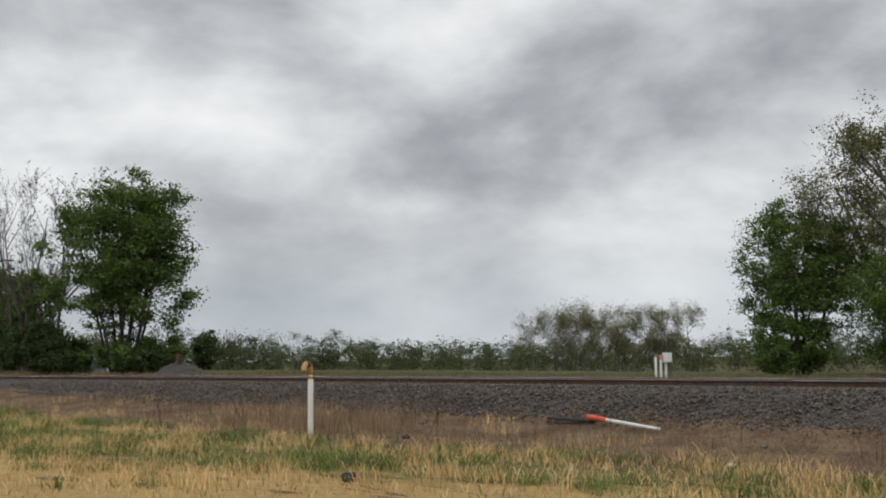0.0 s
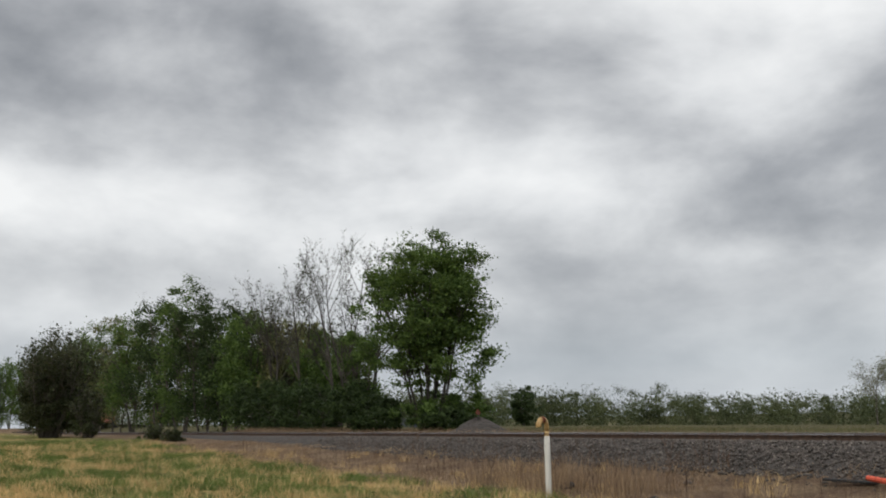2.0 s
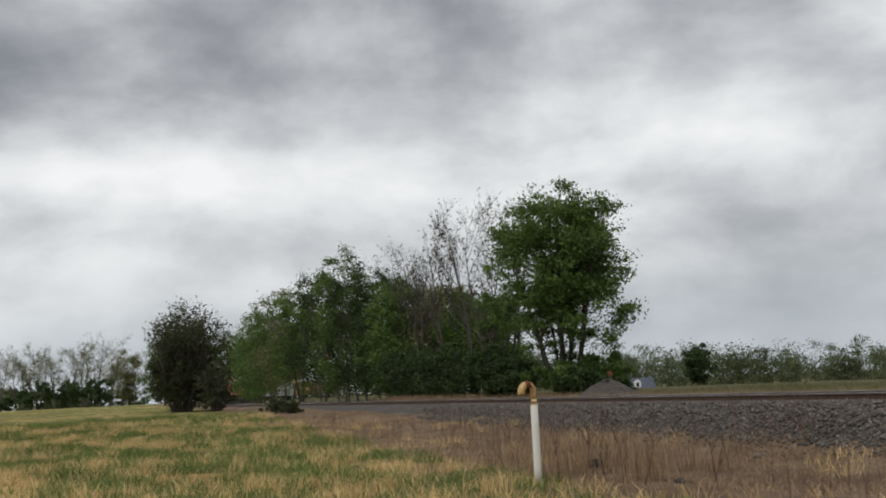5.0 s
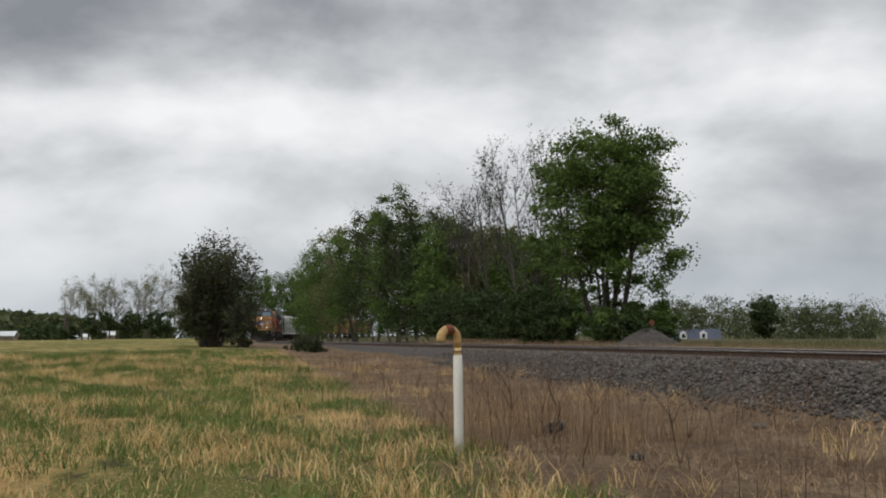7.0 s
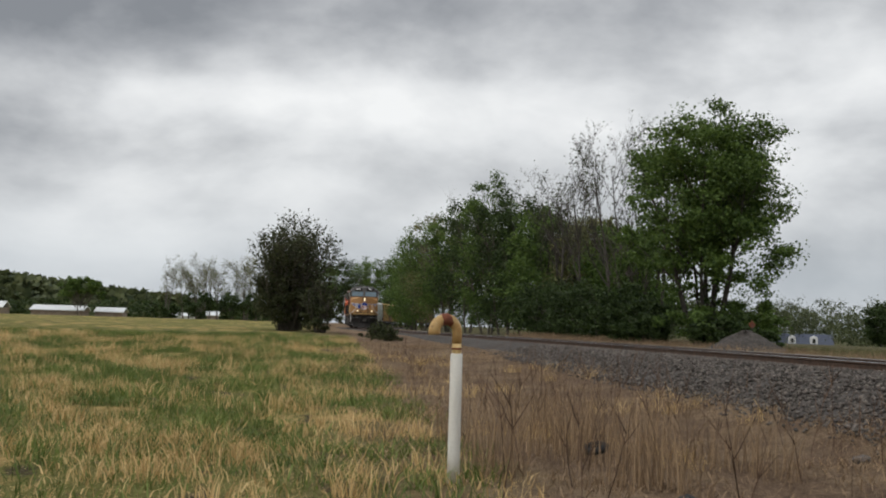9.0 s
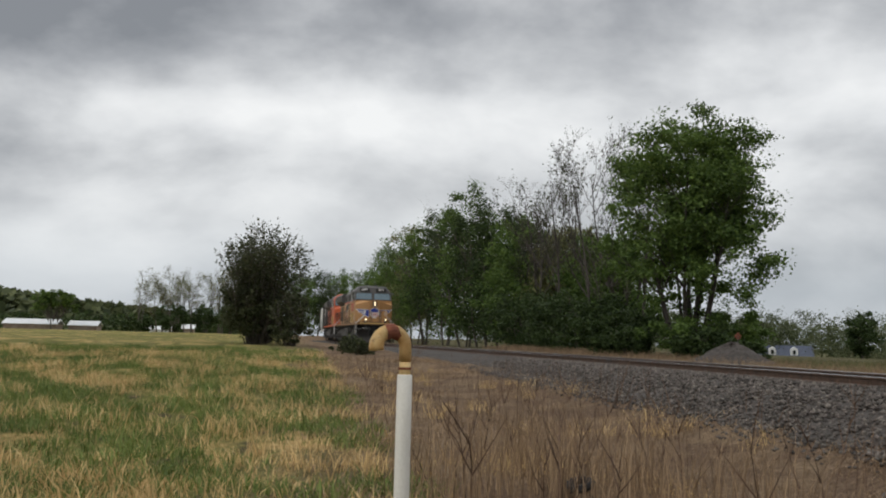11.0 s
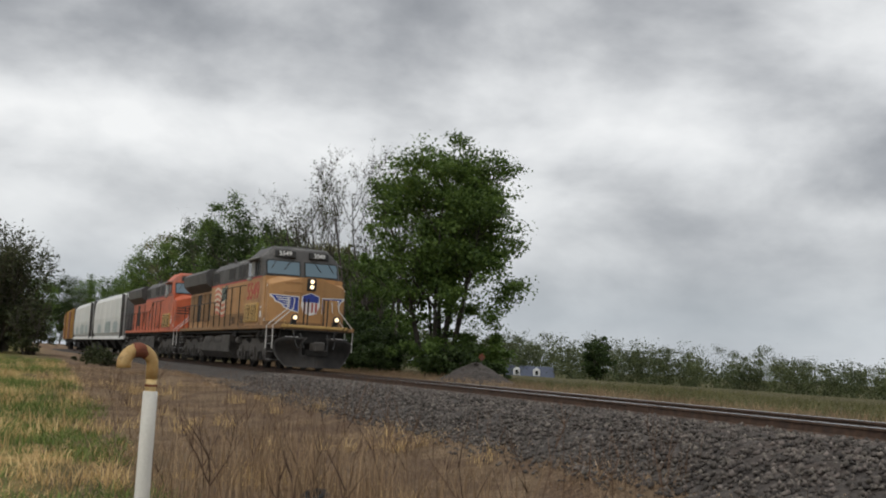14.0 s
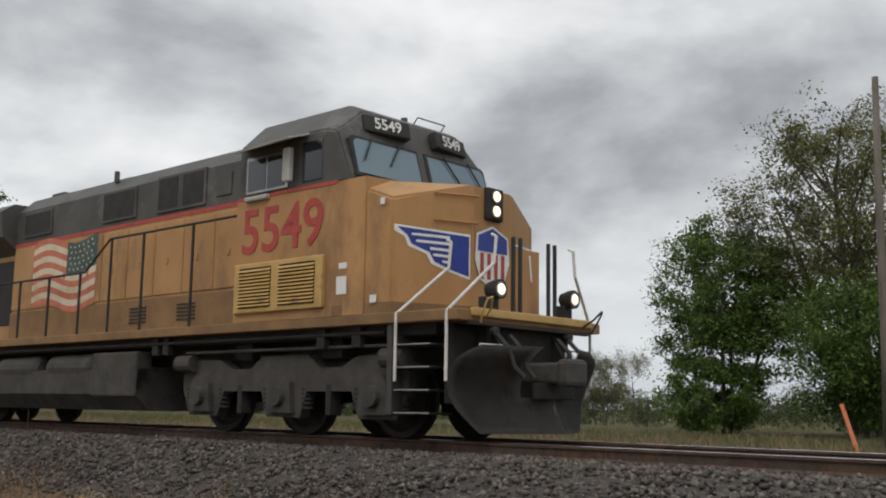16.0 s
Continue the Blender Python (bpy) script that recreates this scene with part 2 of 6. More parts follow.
def grid_axis(fine0, fine1, step, reach, grow=1.18):
    mid = list(np.arange(fine0, fine1 + step / 2, step))
    lo, hi, d = [fine0], [fine1], step
    while lo[-1] > -reach:
        d *= grow
        lo.append(lo[-1] - d)
        hi.append(hi[-1] + d)
    return np.array(lo[:0:-1] + mid + hi[1:])


def build_ground():
    gx, gy = grid_axis(-30, 24, 0.4, 4200), grid_axis(-26, 12, 0.4, 4200)
    X, Y = np.meshgrid(gx, gy, indexing="ij")
    Z = land(X, Y)
    n, m = X.shape
    idx = np.arange(n * m).reshape(n, m)
    quads = np.stack([idx[:-1, :-1], idx[1:, :-1], idx[1:, 1:], idx[:-1, 1:]], -1).reshape(-1, 4)
    mat = bpy.data.materials.new("ground")
    mat.use_nodes = True
    t = mat.node_tree
    t.nodes.clear()
    co = node(t, "ShaderNodeTexCoord").outputs["Object"]
    sep = node(t, "ShaderNodeSeparateXYZ", {0: co})
    big = node(t, "ShaderNodeTexNoise", {"Vector": co, "Scale": 0.22, "Detail": 6.0, "Roughness": 0.62}).outputs[0]
    rows = node(t, "ShaderNodeMapping", {"Vector": co, "Scale": (0.55, 1.5, 1.0), "Rotation": (0, 0, 0.12)}).outputs[0]
    mid = node(t, "ShaderNodeTexNoise", {"Vector": rows, "Scale": 1.1, "Detail": 6.0, "Roughness": 0.65}).outputs[0]
    fine = node(t, "ShaderNodeTexNoise", {"Vector": co, "Scale": 14.0, "Detail": 5.0, "Roughness": 0.7}).outputs[0]
    straw = ramp(t, fine, [(0.30, (0.36, 0.235, 0.095)), (0.5, (0.64, 0.43, 0.18)), (0.7, (0.78, 0.56, 0.27))])
    green = ramp(t, fine, [(0.3, (0.055, 0.078, 0.02)), (0.7, (0.18, 0.215, 0.055))])
    soil = ramp(t, fine, [(0.3, (0.045, 0.033, 0.024)), (0.7, (0.13, 0.095, 0.068))])
    brown = ramp(t, fine, [(0.3, (0.085, 0.056, 0.038)), (0.7, (0.28, 0.19, 0.125))])
    # a mown strip of bare straw lies farther from the track than the green growth
    strip = node(t, "ShaderNodeMapRange", {0: maths(t, "ADD", sep.outputs[1], maths(t, "MULTIPLY", maths(t, "SUBTRACT", sep.outputs[0], 4.0), -0.34)), 1: -17.0, 2: -12.5, 3: -0.13, 4: 0.065}).outputs[0]
    mask = node(t, "ShaderNodeMapRange", {0: maths(t, "ADD", strip, maths(t, "ADD", maths(t, "MULTIPLY", big, 0.55), maths(t, "MULTIPLY", mid, 0.45))), 1: 0.45, 2: 0.55, 3: 0.0, 4: 0.85}).outputs[0]
    field = blend(t, mask, straw, green)
    dirt = node(t, "ShaderNodeMapRange", {0: mid, 1: 0.575, 2: 0.63, 3: 0.0, 4: 0.8}).outputs[0]
    field = blend(t, dirt, field, soil)
    # the brown verge along the track, from about seven metres off its middle
    wob = maths(t, "MULTIPLY", maths(t, "SUBTRACT", big, 0.5), 5.0)
    verge = node(t, "ShaderNodeMapRange", {0: maths(t, "ADD", sep.outputs[1], wob), 1: -11.0, 2: -8.6, 3: 0.0, 4: 1.0}).outputs[0]
    matted = ramp(t, fine, [(0.3, (0.17, 0.118, 0.072)), (0.7, (0.43, 0.315, 0.2))])
    patch = node(t, "ShaderNodeTexNoise", {"Vector": co, "Scale": 0.8, "Detail": 5.0, "Roughness": 0.6}).outputs[0]
    brown = blend(t, node(t, "ShaderNodeMapRange", {0: patch, 1: 0.46, 2: 0.60, 3: 0.0, 4: 0.8}).outputs[0], brown, matted)
    col = blend(t, verge, field, brown)
    behind = node(t, "ShaderNodeMapRange", {0: sep.outputs[1], 1: 2.0, 2: 5.0, 3: 0.0, 4: 1.0}).outputs[0]
    meadow = ramp(t, fine, [(0.3, (0.062, 0.062, 0.028)), (0.7, (0.165, 0.142, 0.075))])
    col = blend(t, behind, col, meadow)
    p = node(t, "ShaderNodeBsdfPrincipled", {"Base Color": col, "Roughness": 0.95, "Specular IOR Level": 0.1})
    h = node(t, "ShaderNodeBump", {"Strength": 1.0, "Distance": 0.16, "Height": maths(t, "ADD", fine, mid)}).outputs[0]
    t.links.new(h, p.inputs["Normal"])
    node(t, "ShaderNodeOutputMaterial", {0: p.outputs[0]})
    ob = fast_mesh("ground", np.stack([X, Y, Z], -1).reshape(-1, 3), quads, mat)
    tagged(ob, "straw-coloured field with green patches and brown verge", "ground", kind="structure")


build_ground()


def sweep(profile, s0, s1, step):
    """Rings of a cross-section (across, up) along the track."""
    rings = []
    for s in np.arange(s0, s1 + step / 2, step):
        x, y, h = line(s)
        a = radians(h)
        rings.append([(x - math.sin(a) * o, y + math.cos(a) * o, z) for o, z in profile])
    return rings


def build_track():
    bed = [(-4.5, -0.12), (-3.8, 0.12), (-2.6, 0.66), (-1.9, 0.80), (0, 0.80), (1.9, 0.80), (2.75, 0.68), (4.0, 0.42), (4.8, 0.2)]
    rng = np.random.RandomState(3)
    dense = []
    for (a, za), (b, zb) in zip(bed, bed[1:]):
        for k in range(4):
            dense.append((a + (b - a) * k / 4, za + (zb - za) * k / 4))
    dense.append(bed[-1])
    rings = []
    for s in list(np.arange(-330, -30, 3.0)) + list(np.arange(-30, 26, 0.3)) + list(np.arange(26, 200, 3.0)):
        x, y, h = line(s)
        a = radians(h)
        near = smooth(5, -48, np.array(x)) * 0.9
        rings.append([(x - math.sin(a) * o, y + math.cos(a) * o, max(z, (float(near) - 0.15) if o < -2 else -1) + rng.uniform(-0.035, 0.035)) for o, z in dense])
    bm = bmesh.new()
    loft(bm, rings, caps=False, closed=False)
    ob = obj("ballast_bed", bm, M["gravel"])
    tagged(ob, "grey crushed-stone railway ballast bank with weeds", "ballast", kind="structure")
    track = empty("railway_track")
    tagged(track, "single railway track with rusty rails on timber ties", "railway track", kind="structure")
    for side in (-1, 1):
        o = side * 0.7525
        prof = [(o - 0.07, RAIL - 0.17), (o + 0.07, RAIL - 0.17), (o + 0.07, RAIL - 0.155), (o + 0.012, RAIL - 0.13), (o + 0.012, RAIL - 0.045), (o + 0.036, RAIL - 0.035), (o + 0.036, RAIL - 0.006), (o - 0.036, RAIL - 0.006), (o - 0.036, RAIL - 0.035), (o - 0.012, RAIL - 0.045), (o - 0.012, RAIL - 0.13), (o - 0.07, RAIL - 0.155)]
        bm = bmesh.new()
        loft(bm, sweep(prof, -330, 200, 2.0))
        rail = part("rail", bm, M["rust_steel"], track, "rust-brown steel rail")
        bm = bmesh.new()
        loft(bm, sweep([(o - 0.033, RAIL - 0.005), (o + 0.033, RAIL - 0.005), (o + 0.028, RAIL), (o - 0.028, RAIL)], -330, 200, 2.0))
        part("running_surface", bm, M["rail_top"], rail, "polished bright top of the rail")
    bm = bmesh.new()
    box(bm, -0.115, 0.115, -1.3, 1.3, -0.2, 0.0, 0.012)
    first = part("tie", bm, M["tie"], track)
    me = first.data
    s, k = -90.0, 0
    while s < 40:
        x, y, h = line(s)
        ob = first if k == 0 else new("tie", me)
        ob.parent = track
        ob.matrix_basis = pose(x, y + rng.uniform(-0.05, 0.05), RAIL - 0.165 + rng.uniform(-0.01, 0.005), 0, 0, h + rng.uniform(-1, 1))
        s += 0.53
        k += 1


build_track()
# ---------------------------------------------------------------- trees


def leaf_cloud(name, centres, size, mat, parent, rng, flat=0.6):
    """Small folded leaves, one round each centre."""
    n = len(centres)
    a = rng.normal(size=(n, 3))
    a[:, 2] *= flat
    a /= np.linalg.norm(a, axis=1, keepdims=True)
    b = rng.normal(size=(n, 3))
    b -= a * (a * b).sum(1, keepdims=True)
    b /= np.linalg.norm(b, axis=1, keepdims=True)
    c = np.cross(a, b)
    L = size * rng.uniform(0.6, 1.4, (n, 1))
    w = L * rng.uniform(0.28, 0.42, (n, 1))
    v = np.stack([centres - a * L / 2, centres + b * w - c * w * 0.3, centres + a * L / 2, centres - b * w - c * w * 0.3], 1).reshape(-1, 3)
    q = np.arange(n * 4).reshape(n, 4)
    return fast_mesh(name, v, q, mat, parent)


def grow(rng, start, way, length, radius, depth, out, tips, spread=0.6, lift=0.25, kids=4, wander=0.12, shrink=0.62):
    """One branch and its children as tapered bars; tips collects where leaves sit."""
    n = 5 if depth > 1 else 4
    p, d = Vector(start), Vector(way).normalized()
    pts, rad = [p.copy()], [radius]
    for i in range(n):
        d = (d + Vector(rng.normal(size=3)) * wander + Vector((0, 0, lift * 0.12))).normalized()
        p = p + d * (length / n)
        pts.append(p.copy())
        rad.append(radius * (1 - 0.75 * (i + 1) / n))
    out.append((pts, rad, 6 if depth >= 3 else 4 if depth == 2 else 3))
    if depth <= 1:
        tips.extend(pts[1:])
    if depth == 0:
        return
    for k in range(kids):
        f = rng.uniform(0.3, 1.0)
        i = min(int(f * n), n - 1)
        q = pts[i].lerp(pts[i + 1], f * n - i)
        side = Vector(rng.normal(size=3))
        dd = (pts[i + 1] - pts[i]).normalized()
        side = (side - dd * side.dot(dd)).normalized()
        grow(rng, q, dd * (1 - spread) + side * spread + Vector((0, 0, lift)), length * shrink * rng.uniform(0.7, 1.15), max(rad[i] * 0.55, 0.006), depth - 1, out, tips, spread, lift, kids, wander, shrink)


def bars(name, out, mat, parent):
    vs, fs = [], []
    for pts, rad, k in out:
        side = None
        base = len(vs)
        for i, p in enumerate(pts):
            d = (pts[min(i + 1, len(pts) - 1)] - pts[max(i - 1, 0)]).normalized()
            side = d.orthogonal().normalized() if side is None else (side - d * side.dot(d)).normalized()
            o = d.cross(side)
            for j in range(k):
                a = j * math.tau / k
                vs.append(p + rad[i] * (math.cos(a) * side + math.sin(a) * o))
        for i in range(len(pts) - 1):
            for j in range(k):
                fs.append((base + i * k + j, base + i * k + (j + 1) % k, base + (i + 1) * k + (j + 1) % k, base + (i + 1) * k + j))
    v = np.array([tuple(p) for p in vs])
    return fast_mesh(name, v, np.array(fs), mat, parent)


def crown_points(rng, n, centre, radii, lumps, hollow=0.3, lump=0.2):
    """Leaf places in an uneven crown: lumps set in and near the surface of an ellipsoid, each a ragged spray."""
    d = rng.normal(size=(lumps, 3))
    d /= np.linalg.norm(d, axis=1, keepdims=True)
    r = rng.uniform(hollow, 1.0, (lumps, 1)) ** 0.55
    r *= rng.uniform(0.78, 1.08, (lumps, 1))
    c = np.array(centre) + d * r * np.array(radii)
    size = rng.uniform(0.5, 1.2, lumps) * lump * min(radii)
    k = rng.randint(0, lumps, n)
    off = rng.normal(size=(n, 3)) * size[k][:, None] * np.array([0.75, 0.75, 0.55])
    return c[k] + off


def leafy_tree(name, x, y, height, crowns, seed, leaves, size, mat, bark, label, trunks=1, trunk_r=0.2, lean=0.15, base=None, lumps=70, fork=0.3, group=""):
    """crowns: (dx, dy, z, rx, ry, rz, share) ellipsoids over the foot."""
    rng = np.random.RandomState(seed)
    root = empty(name, pose(x, y, float(land(x, y)) - 0.05 if base is None else base))
    tagged(root, label, "tree", group)
    out, tips = [], []
    for k in range(trunks):
        a = rng.uniform(0, math.tau)
        off = Vector((math.cos(a), math.sin(a), 0)) * (0.0 if trunks == 1 else rng.uniform(0.2, 0.7))
        way = Vector((off.x * 0.25 + rng.normal() * lean * 0.5, off.y * 0.25 + rng.normal() * lean * 0.5, 1))
        grow(rng, off, way, height * rng.uniform(0.58, 0.74), trunk_r * rng.uniform(0.7, 1.0), 2, out, tips, 0.5, 0.35, 7, 0.07, 0.42)
    # limbs that reach out into each crown
    for cx, cy, cz, rx, ry, rz, share in crowns:
        for k in range(7):
            d = Vector(rng.normal(size=3)).normalized()
            end = Vector((cx + d.x * rx * 0.8, cy + d.y * ry * 0.8, cz + d.z * rz * 0.75))
            st = Vector((cx * 0.3, cy * 0.3, height * fork * rng.uniform(0.5, 1.1)))
            mid = st.lerp(end, 0.5) + Vector((0, 0, 0.05 * height))
            out.append(([st, st.lerp(mid, 0.5), mid, mid.lerp(end, 0.5), end], [trunk_r * 0.42, trunk_r * 0.34, trunk_r * 0.26, trunk_r * 0.16, 0.012], 5))
    bars("trunk", out, bark, root)
    pts = [crown_points(rng, int(leaves * c[6]), c[:3], c[3:6], max(8, int(lumps * c[6]))) for c in crowns]
    pts = np.concatenate(pts)
    pts = pts[pts[:, 2] > 0.15]
    leaf_cloud("crown", pts, size, mat, root, rng)
    return root


def stem_tree(name, x, y, height, seed, label, stems, fan, leaves, size, mat, bark, trunk_r=0.13, kids=7, shrink=0.36, low=0.30, sprays=1500, spray=0.30, wide=4.3):
    """Several long stems that fan out from one foot, branches on their upper part, and flat sprays of leaves on the twigs."""
    rng = np.random.RandomState(seed)
    root = empty(name, pose(x, y, float(land(x, y)) - 0.05))
    tagged(root, label, "tree")
    out, tips = [], []
    for k in range(stems):
        a = k * 2.4 + rng.uniform(-0.4, 0.4)
        u = math.sqrt((k + 0.4) / stems)
        foot = (math.cos(a) * 0.65 * u, math.sin(a) * 0.65 * u, 0)
        way = (math.cos(a) * fan * u, math.sin(a) * fan * u, 1)
        grow(rng, foot, way, height * rng.uniform(0.70, 0.82) * (1 - 0.12 * u), trunk_r * rng.uniform(0.65, 1.0), 3, out, tips, 0.56, 0.30, kids, 0.06, shrink)
    # the crown's outline: half width by height, broadest below the middle
    def reach(z):
        return wide * np.interp(z / height, [0.1, 0.22, 0.36, 0.5, 0.68, 0.84, 0.94, 1.0], [0.55, 0.80, 0.98, 1.0, 0.92, 0.76, 0.5, 0.0])
    out = [b for b in out if all(math.hypot(p.x, p.y) < 1.1 * float(reach(p.z)) + 0.3 for p in b[0]) or b[1][0] > 0.06]
    bars("trunk", out, bark, root)
    t = np.array([tuple(p) for p in tips])
    far = np.hypot(t[:, 0], t[:, 1])
    keep = (smooth(height * (low - 0.16), height * (low + 0.14), t[:, 2]) * 0.85 + 0.15) * (far < reach(t[:, 2]))
    t = t[rng.uniform(0, 1, len(t)) < keep]
    extra = crown_points(rng, 400, (0, 0, height * 0.62), (wide * 0.86, wide * 0.86, height * 0.32), 150, 0.5, 0.1)
    lower = crown_points(rng, 260, (0.4, 0.5, height * 0.36), (wide * 0.82, wide * 0.82, height * 0.17), 110, 0.6, 0.1)
    extra = np.concatenate([extra, lower])
    extra = extra[np.hypot(extra[:, 0], extra[:, 1]) < reach(extra[:, 2])]
    pick = np.concatenate([t[rng.randint(0, len(t), sprays - len(extra))], extra])
    size_ = spray * rng.uniform(0.6, 1.35, sprays)
    k = rng.randint(0, sprays, leaves)
    pts = pick[k] + rng.normal(size=(leaves, 3)) * size_[k][:, None] * np.array([1.0, 1.0, 0.45])
    leaf_cloud("crown", pts[pts[:, 2] > 0.2], size, mat, root, rng)
    return root


def bare_tree(name, x, y, height, seed, label, trunk_r=0.11, bark=None, buds=0, group="", lean=(0, 0), kids=6, base=None, fuzz=0.22, bud=None, spread=0.52, lift=0.38, shrink=0.35):
    rng = np.random.RandomState(seed)
    root = empty(name, pose(x, y, float(land(x, y)) - 0.05 if base is None else base))
    tagged(root, label, "tree", group)
    out, tips = [], []
    grow(rng, (0, 0, 0), (lean[0] + rng.normal() * 0.05, lean[1] + rng.normal() * 0.05, 1), height * 0.93, trunk_r, 3, out, tips, spread, lift, kids, 0.06, shrink)
    bars("trunk", out, bark or M["pale_bark"], root)
    if buds:
        t = np.array([tuple(p) for p in tips])
        pts = t[rng.randint(0, len(t), buds)] + rng.normal(size=(buds, 3)) * fuzz
        leaf_cloud("crown", pts, 0.16, bud or M["leaf_olive"], root, rng)
    return root


def twig_bush(name, x, y, height, radius, seed, label, leaves, mat, group="", stems=26):
    rng = np.random.RandomState(seed)
    root = empty(name, pose(x, y, float(land(x, y)) - 0.05))
    tagged(root, label, "bush", group)
    out, tips = [], []
    for k in range(stems):
        a, r = rng.uniform(0, math.tau), rng.uniform(0.1, 0.5) * radius
        way = (math.cos(a) * r / radius * 0.9, math.sin(a) * r / radius * 0.9, 1)
        grow(rng, (math.cos(a) * r * 0.5, math.sin(a) * r * 0.5, 0), way, height * rng.uniform(0.6, 0.92), 0.045, 2, out, tips, 0.5, 0.5, 7, 0.07, 0.4)
    bars("trunk", out, M["bark"], root)
    t = np.array([tuple(p) for p in tips])
    pts = t[rng.randint(0, len(t), leaves)] + rng.normal(size=(leaves, 3)) * 0.13
    low = crown_points(rng, leaves // 2, (0, 0, height * 0.32), (radius * 0.9, radius * 0.9, height * 0.33), 26)
    pts = np.concatenate([pts, low])
    leaf_cloud("crown", pts[pts[:, 2] > 0.1], 0.13, mat, root, rng)
    return root


def build_trees():
    # the tall leafy tree beside the track
    stem_tree("leafy_tree", -36.0, 8.7, 12.7, 11, "tall fresh-green broadleaf tree with several trunks", 11, 0.30, 70000, 0.15, M["leaf"], M["dark_bark"], sprays=2100, spray=0.30, low=0.22, wide=4.5)
    leafy_tree("bush", -35.2, 8.2, 2.9, [(0, 0, 1.3, 2.3, 2.3, 1.4, 0.7), (0.3, 2.6, 1.6, 1.5, 1.5, 1.2, 0.3)], 59, 9000, 0.15, M["leaf"], M["bark"], "leafy shrub round the foot of the tall tree", trunk_r=0.06, lumps=80, group="undergrowth along the track")
    leafy_tree("slim_tree", -45.5, 8.2, 8.6, [(0, 0, 5.2, 1.5, 1.5, 3.6, 0.7), (0.2, 0, 2.4, 1.5, 1.5, 1.6, 0.3)], 12, 7000, 0.17, M["leaf"], M["bark"], "slim trees with light leaves beside the tall one", trunks=4, trunk_r=0.1, lumps=80)
    # slim bare trees behind it
    for k, (x, y, h) in enumerate([(-46.5, 9.5, 13.2), (-48.5, 7.6, 12.4), (-51, 9.0, 13.4), (-54.5, 7.4, 12.6), (-57, 8.6, 12.0), (-59.5, 7.2, 11.6), (-64, 8.0, 11.6), (-50, 11.0, 13.0), (-61.5, 7.6, 12.6), (-67.5, 7.4, 11.6), (-53, 10.5, 13.4)]):
        bare_tree("bare_tree", x, y, h * 0.9, 40 + k, "slim leafless tree with upright branches", 0.12, bark=M["dark_bark"], buds=350, group="bare trees by the track", kids=9, bud=M["leaf_bud"])
    # undergrowth under them
    for k, (x, y, h, r) in enumerate([(-40.5, 7.0, 2.6, 2.0), (-44, 7.2, 3.4, 2.4), (-48, 6.6, 3.8, 2.4), (-53, 6.6, 4.0, 2.4), (-58, 6.4, 4.2, 2.5), (-37.5, 6.0, 1.7, 1.5), (-33.0, 8.2, 1.8, 1.6), (-30.5, 8.8, 1.2, 1.4), (-63, 6.2, 4.0, 2.5)]):
        leafy_tree("bush", x, y, h, [(0, 0, h * 0.5, r, r, h * 0.5, 1.0)], 60 + k, 5000, 0.17, M["leaf_dark"], M["bark"], "dense dark-green shrub in the undergrowth", trunk_r=0.06, lumps=60, group="undergrowth along the track")
    # the green wood along the far side of the track
    wood = [(-57, 10.5, 8.0, 3.2, "leaf"), (-63, 10.0, 9.2, 3.4, "leaf_olive"), (-69, 8.0, 10.0, 3.4, "leaf"), (-75, 8.0, 10.8, 3.6, "leaf_dark"), (-82, 7.5, 12.4, 3.8, "leaf_dark"), (-89, 6.8, 14.2, 3.8, "leaf"), (-97, 6.2, 13.0, 4.0, "leaf_dark"), (-105, 5.5, 12.6, 4.2, "leaf"), (-114, 5.0, 12.4, 4.4, "leaf_olive"), (-124, 4.6, 12.6, 4.4, "leaf"), (-135, 4.4, 11.6, 4.4, "leaf"), (-147, 4.6, 11.0, 4.4, "leaf"), (-159, 6.0, 10.6, 4.4, "leaf"), (-171, 8.0, 10.6, 4.4, "leaf"), (-188, -8.0, 10.6, 4.2, "leaf"), (-196, -4.5, 11.0, 4.4, "leaf_dark"), (-204, -1.0, 11.4, 4.4, "leaf"), (-192, -14.0, 9.0, 4.0, "leaf_olive"), (-214, 2.5, 12.6, 4.2, "leaf"), (-221, 6.5, 13.0, 4.2, "leaf_dark"), (-229, 10.0, 13.6, 4.2, "leaf"), (-97, 14.0, 11.5, 4.6, "leaf"), (-80, 15.0, 10.0, 4.6, "leaf_olive"), (-68, 16.0, 8.6, 4.0, "leaf")]
    for k, (x, y, h, r, m) in enumerate(wood):
        h = h * (1.15 if x < -74 else 1.05)
        leafy_tree("tree", x, y, h, [(0, 0, h * 0.68, r * 0.85, r * 0.85, h * 0.33, 0.5), (0.4, -0.3, h * 0.36, r, r, h * 0.32, 0.5)], 80 + k, 14000, 0.21, M[m], M["bark"],
                   "broadleaf tree in spring leaf in the trackside wood", trunk_r=0.16, trunks=3, lumps=110, group="trackside wood")
    # the round twiggy tree on the near side
    twig_bush("twiggy_tree", -43.5, -11.8, 5.1, 2.5, 7, "round dense twiggy tree just coming into leaf", 17000, M["leaf_bud"], stems=60)
    for k, (x, y, h, r) in enumerate([(-41.0, -10.0, 2.3, 1.2), (-37.0, -7.4, 0.55, 1.0), (-34.0, -7.0, 0.45, 0.9), (-47, -11.2, 2.6, 1.6)]):
        twig_bush("bush", x, y, h, r, 120 + k, "low brushy shrub beside the track", 2200 if h > 2 else 900, M["leaf_bud"], group="brush by the track", stems=20)
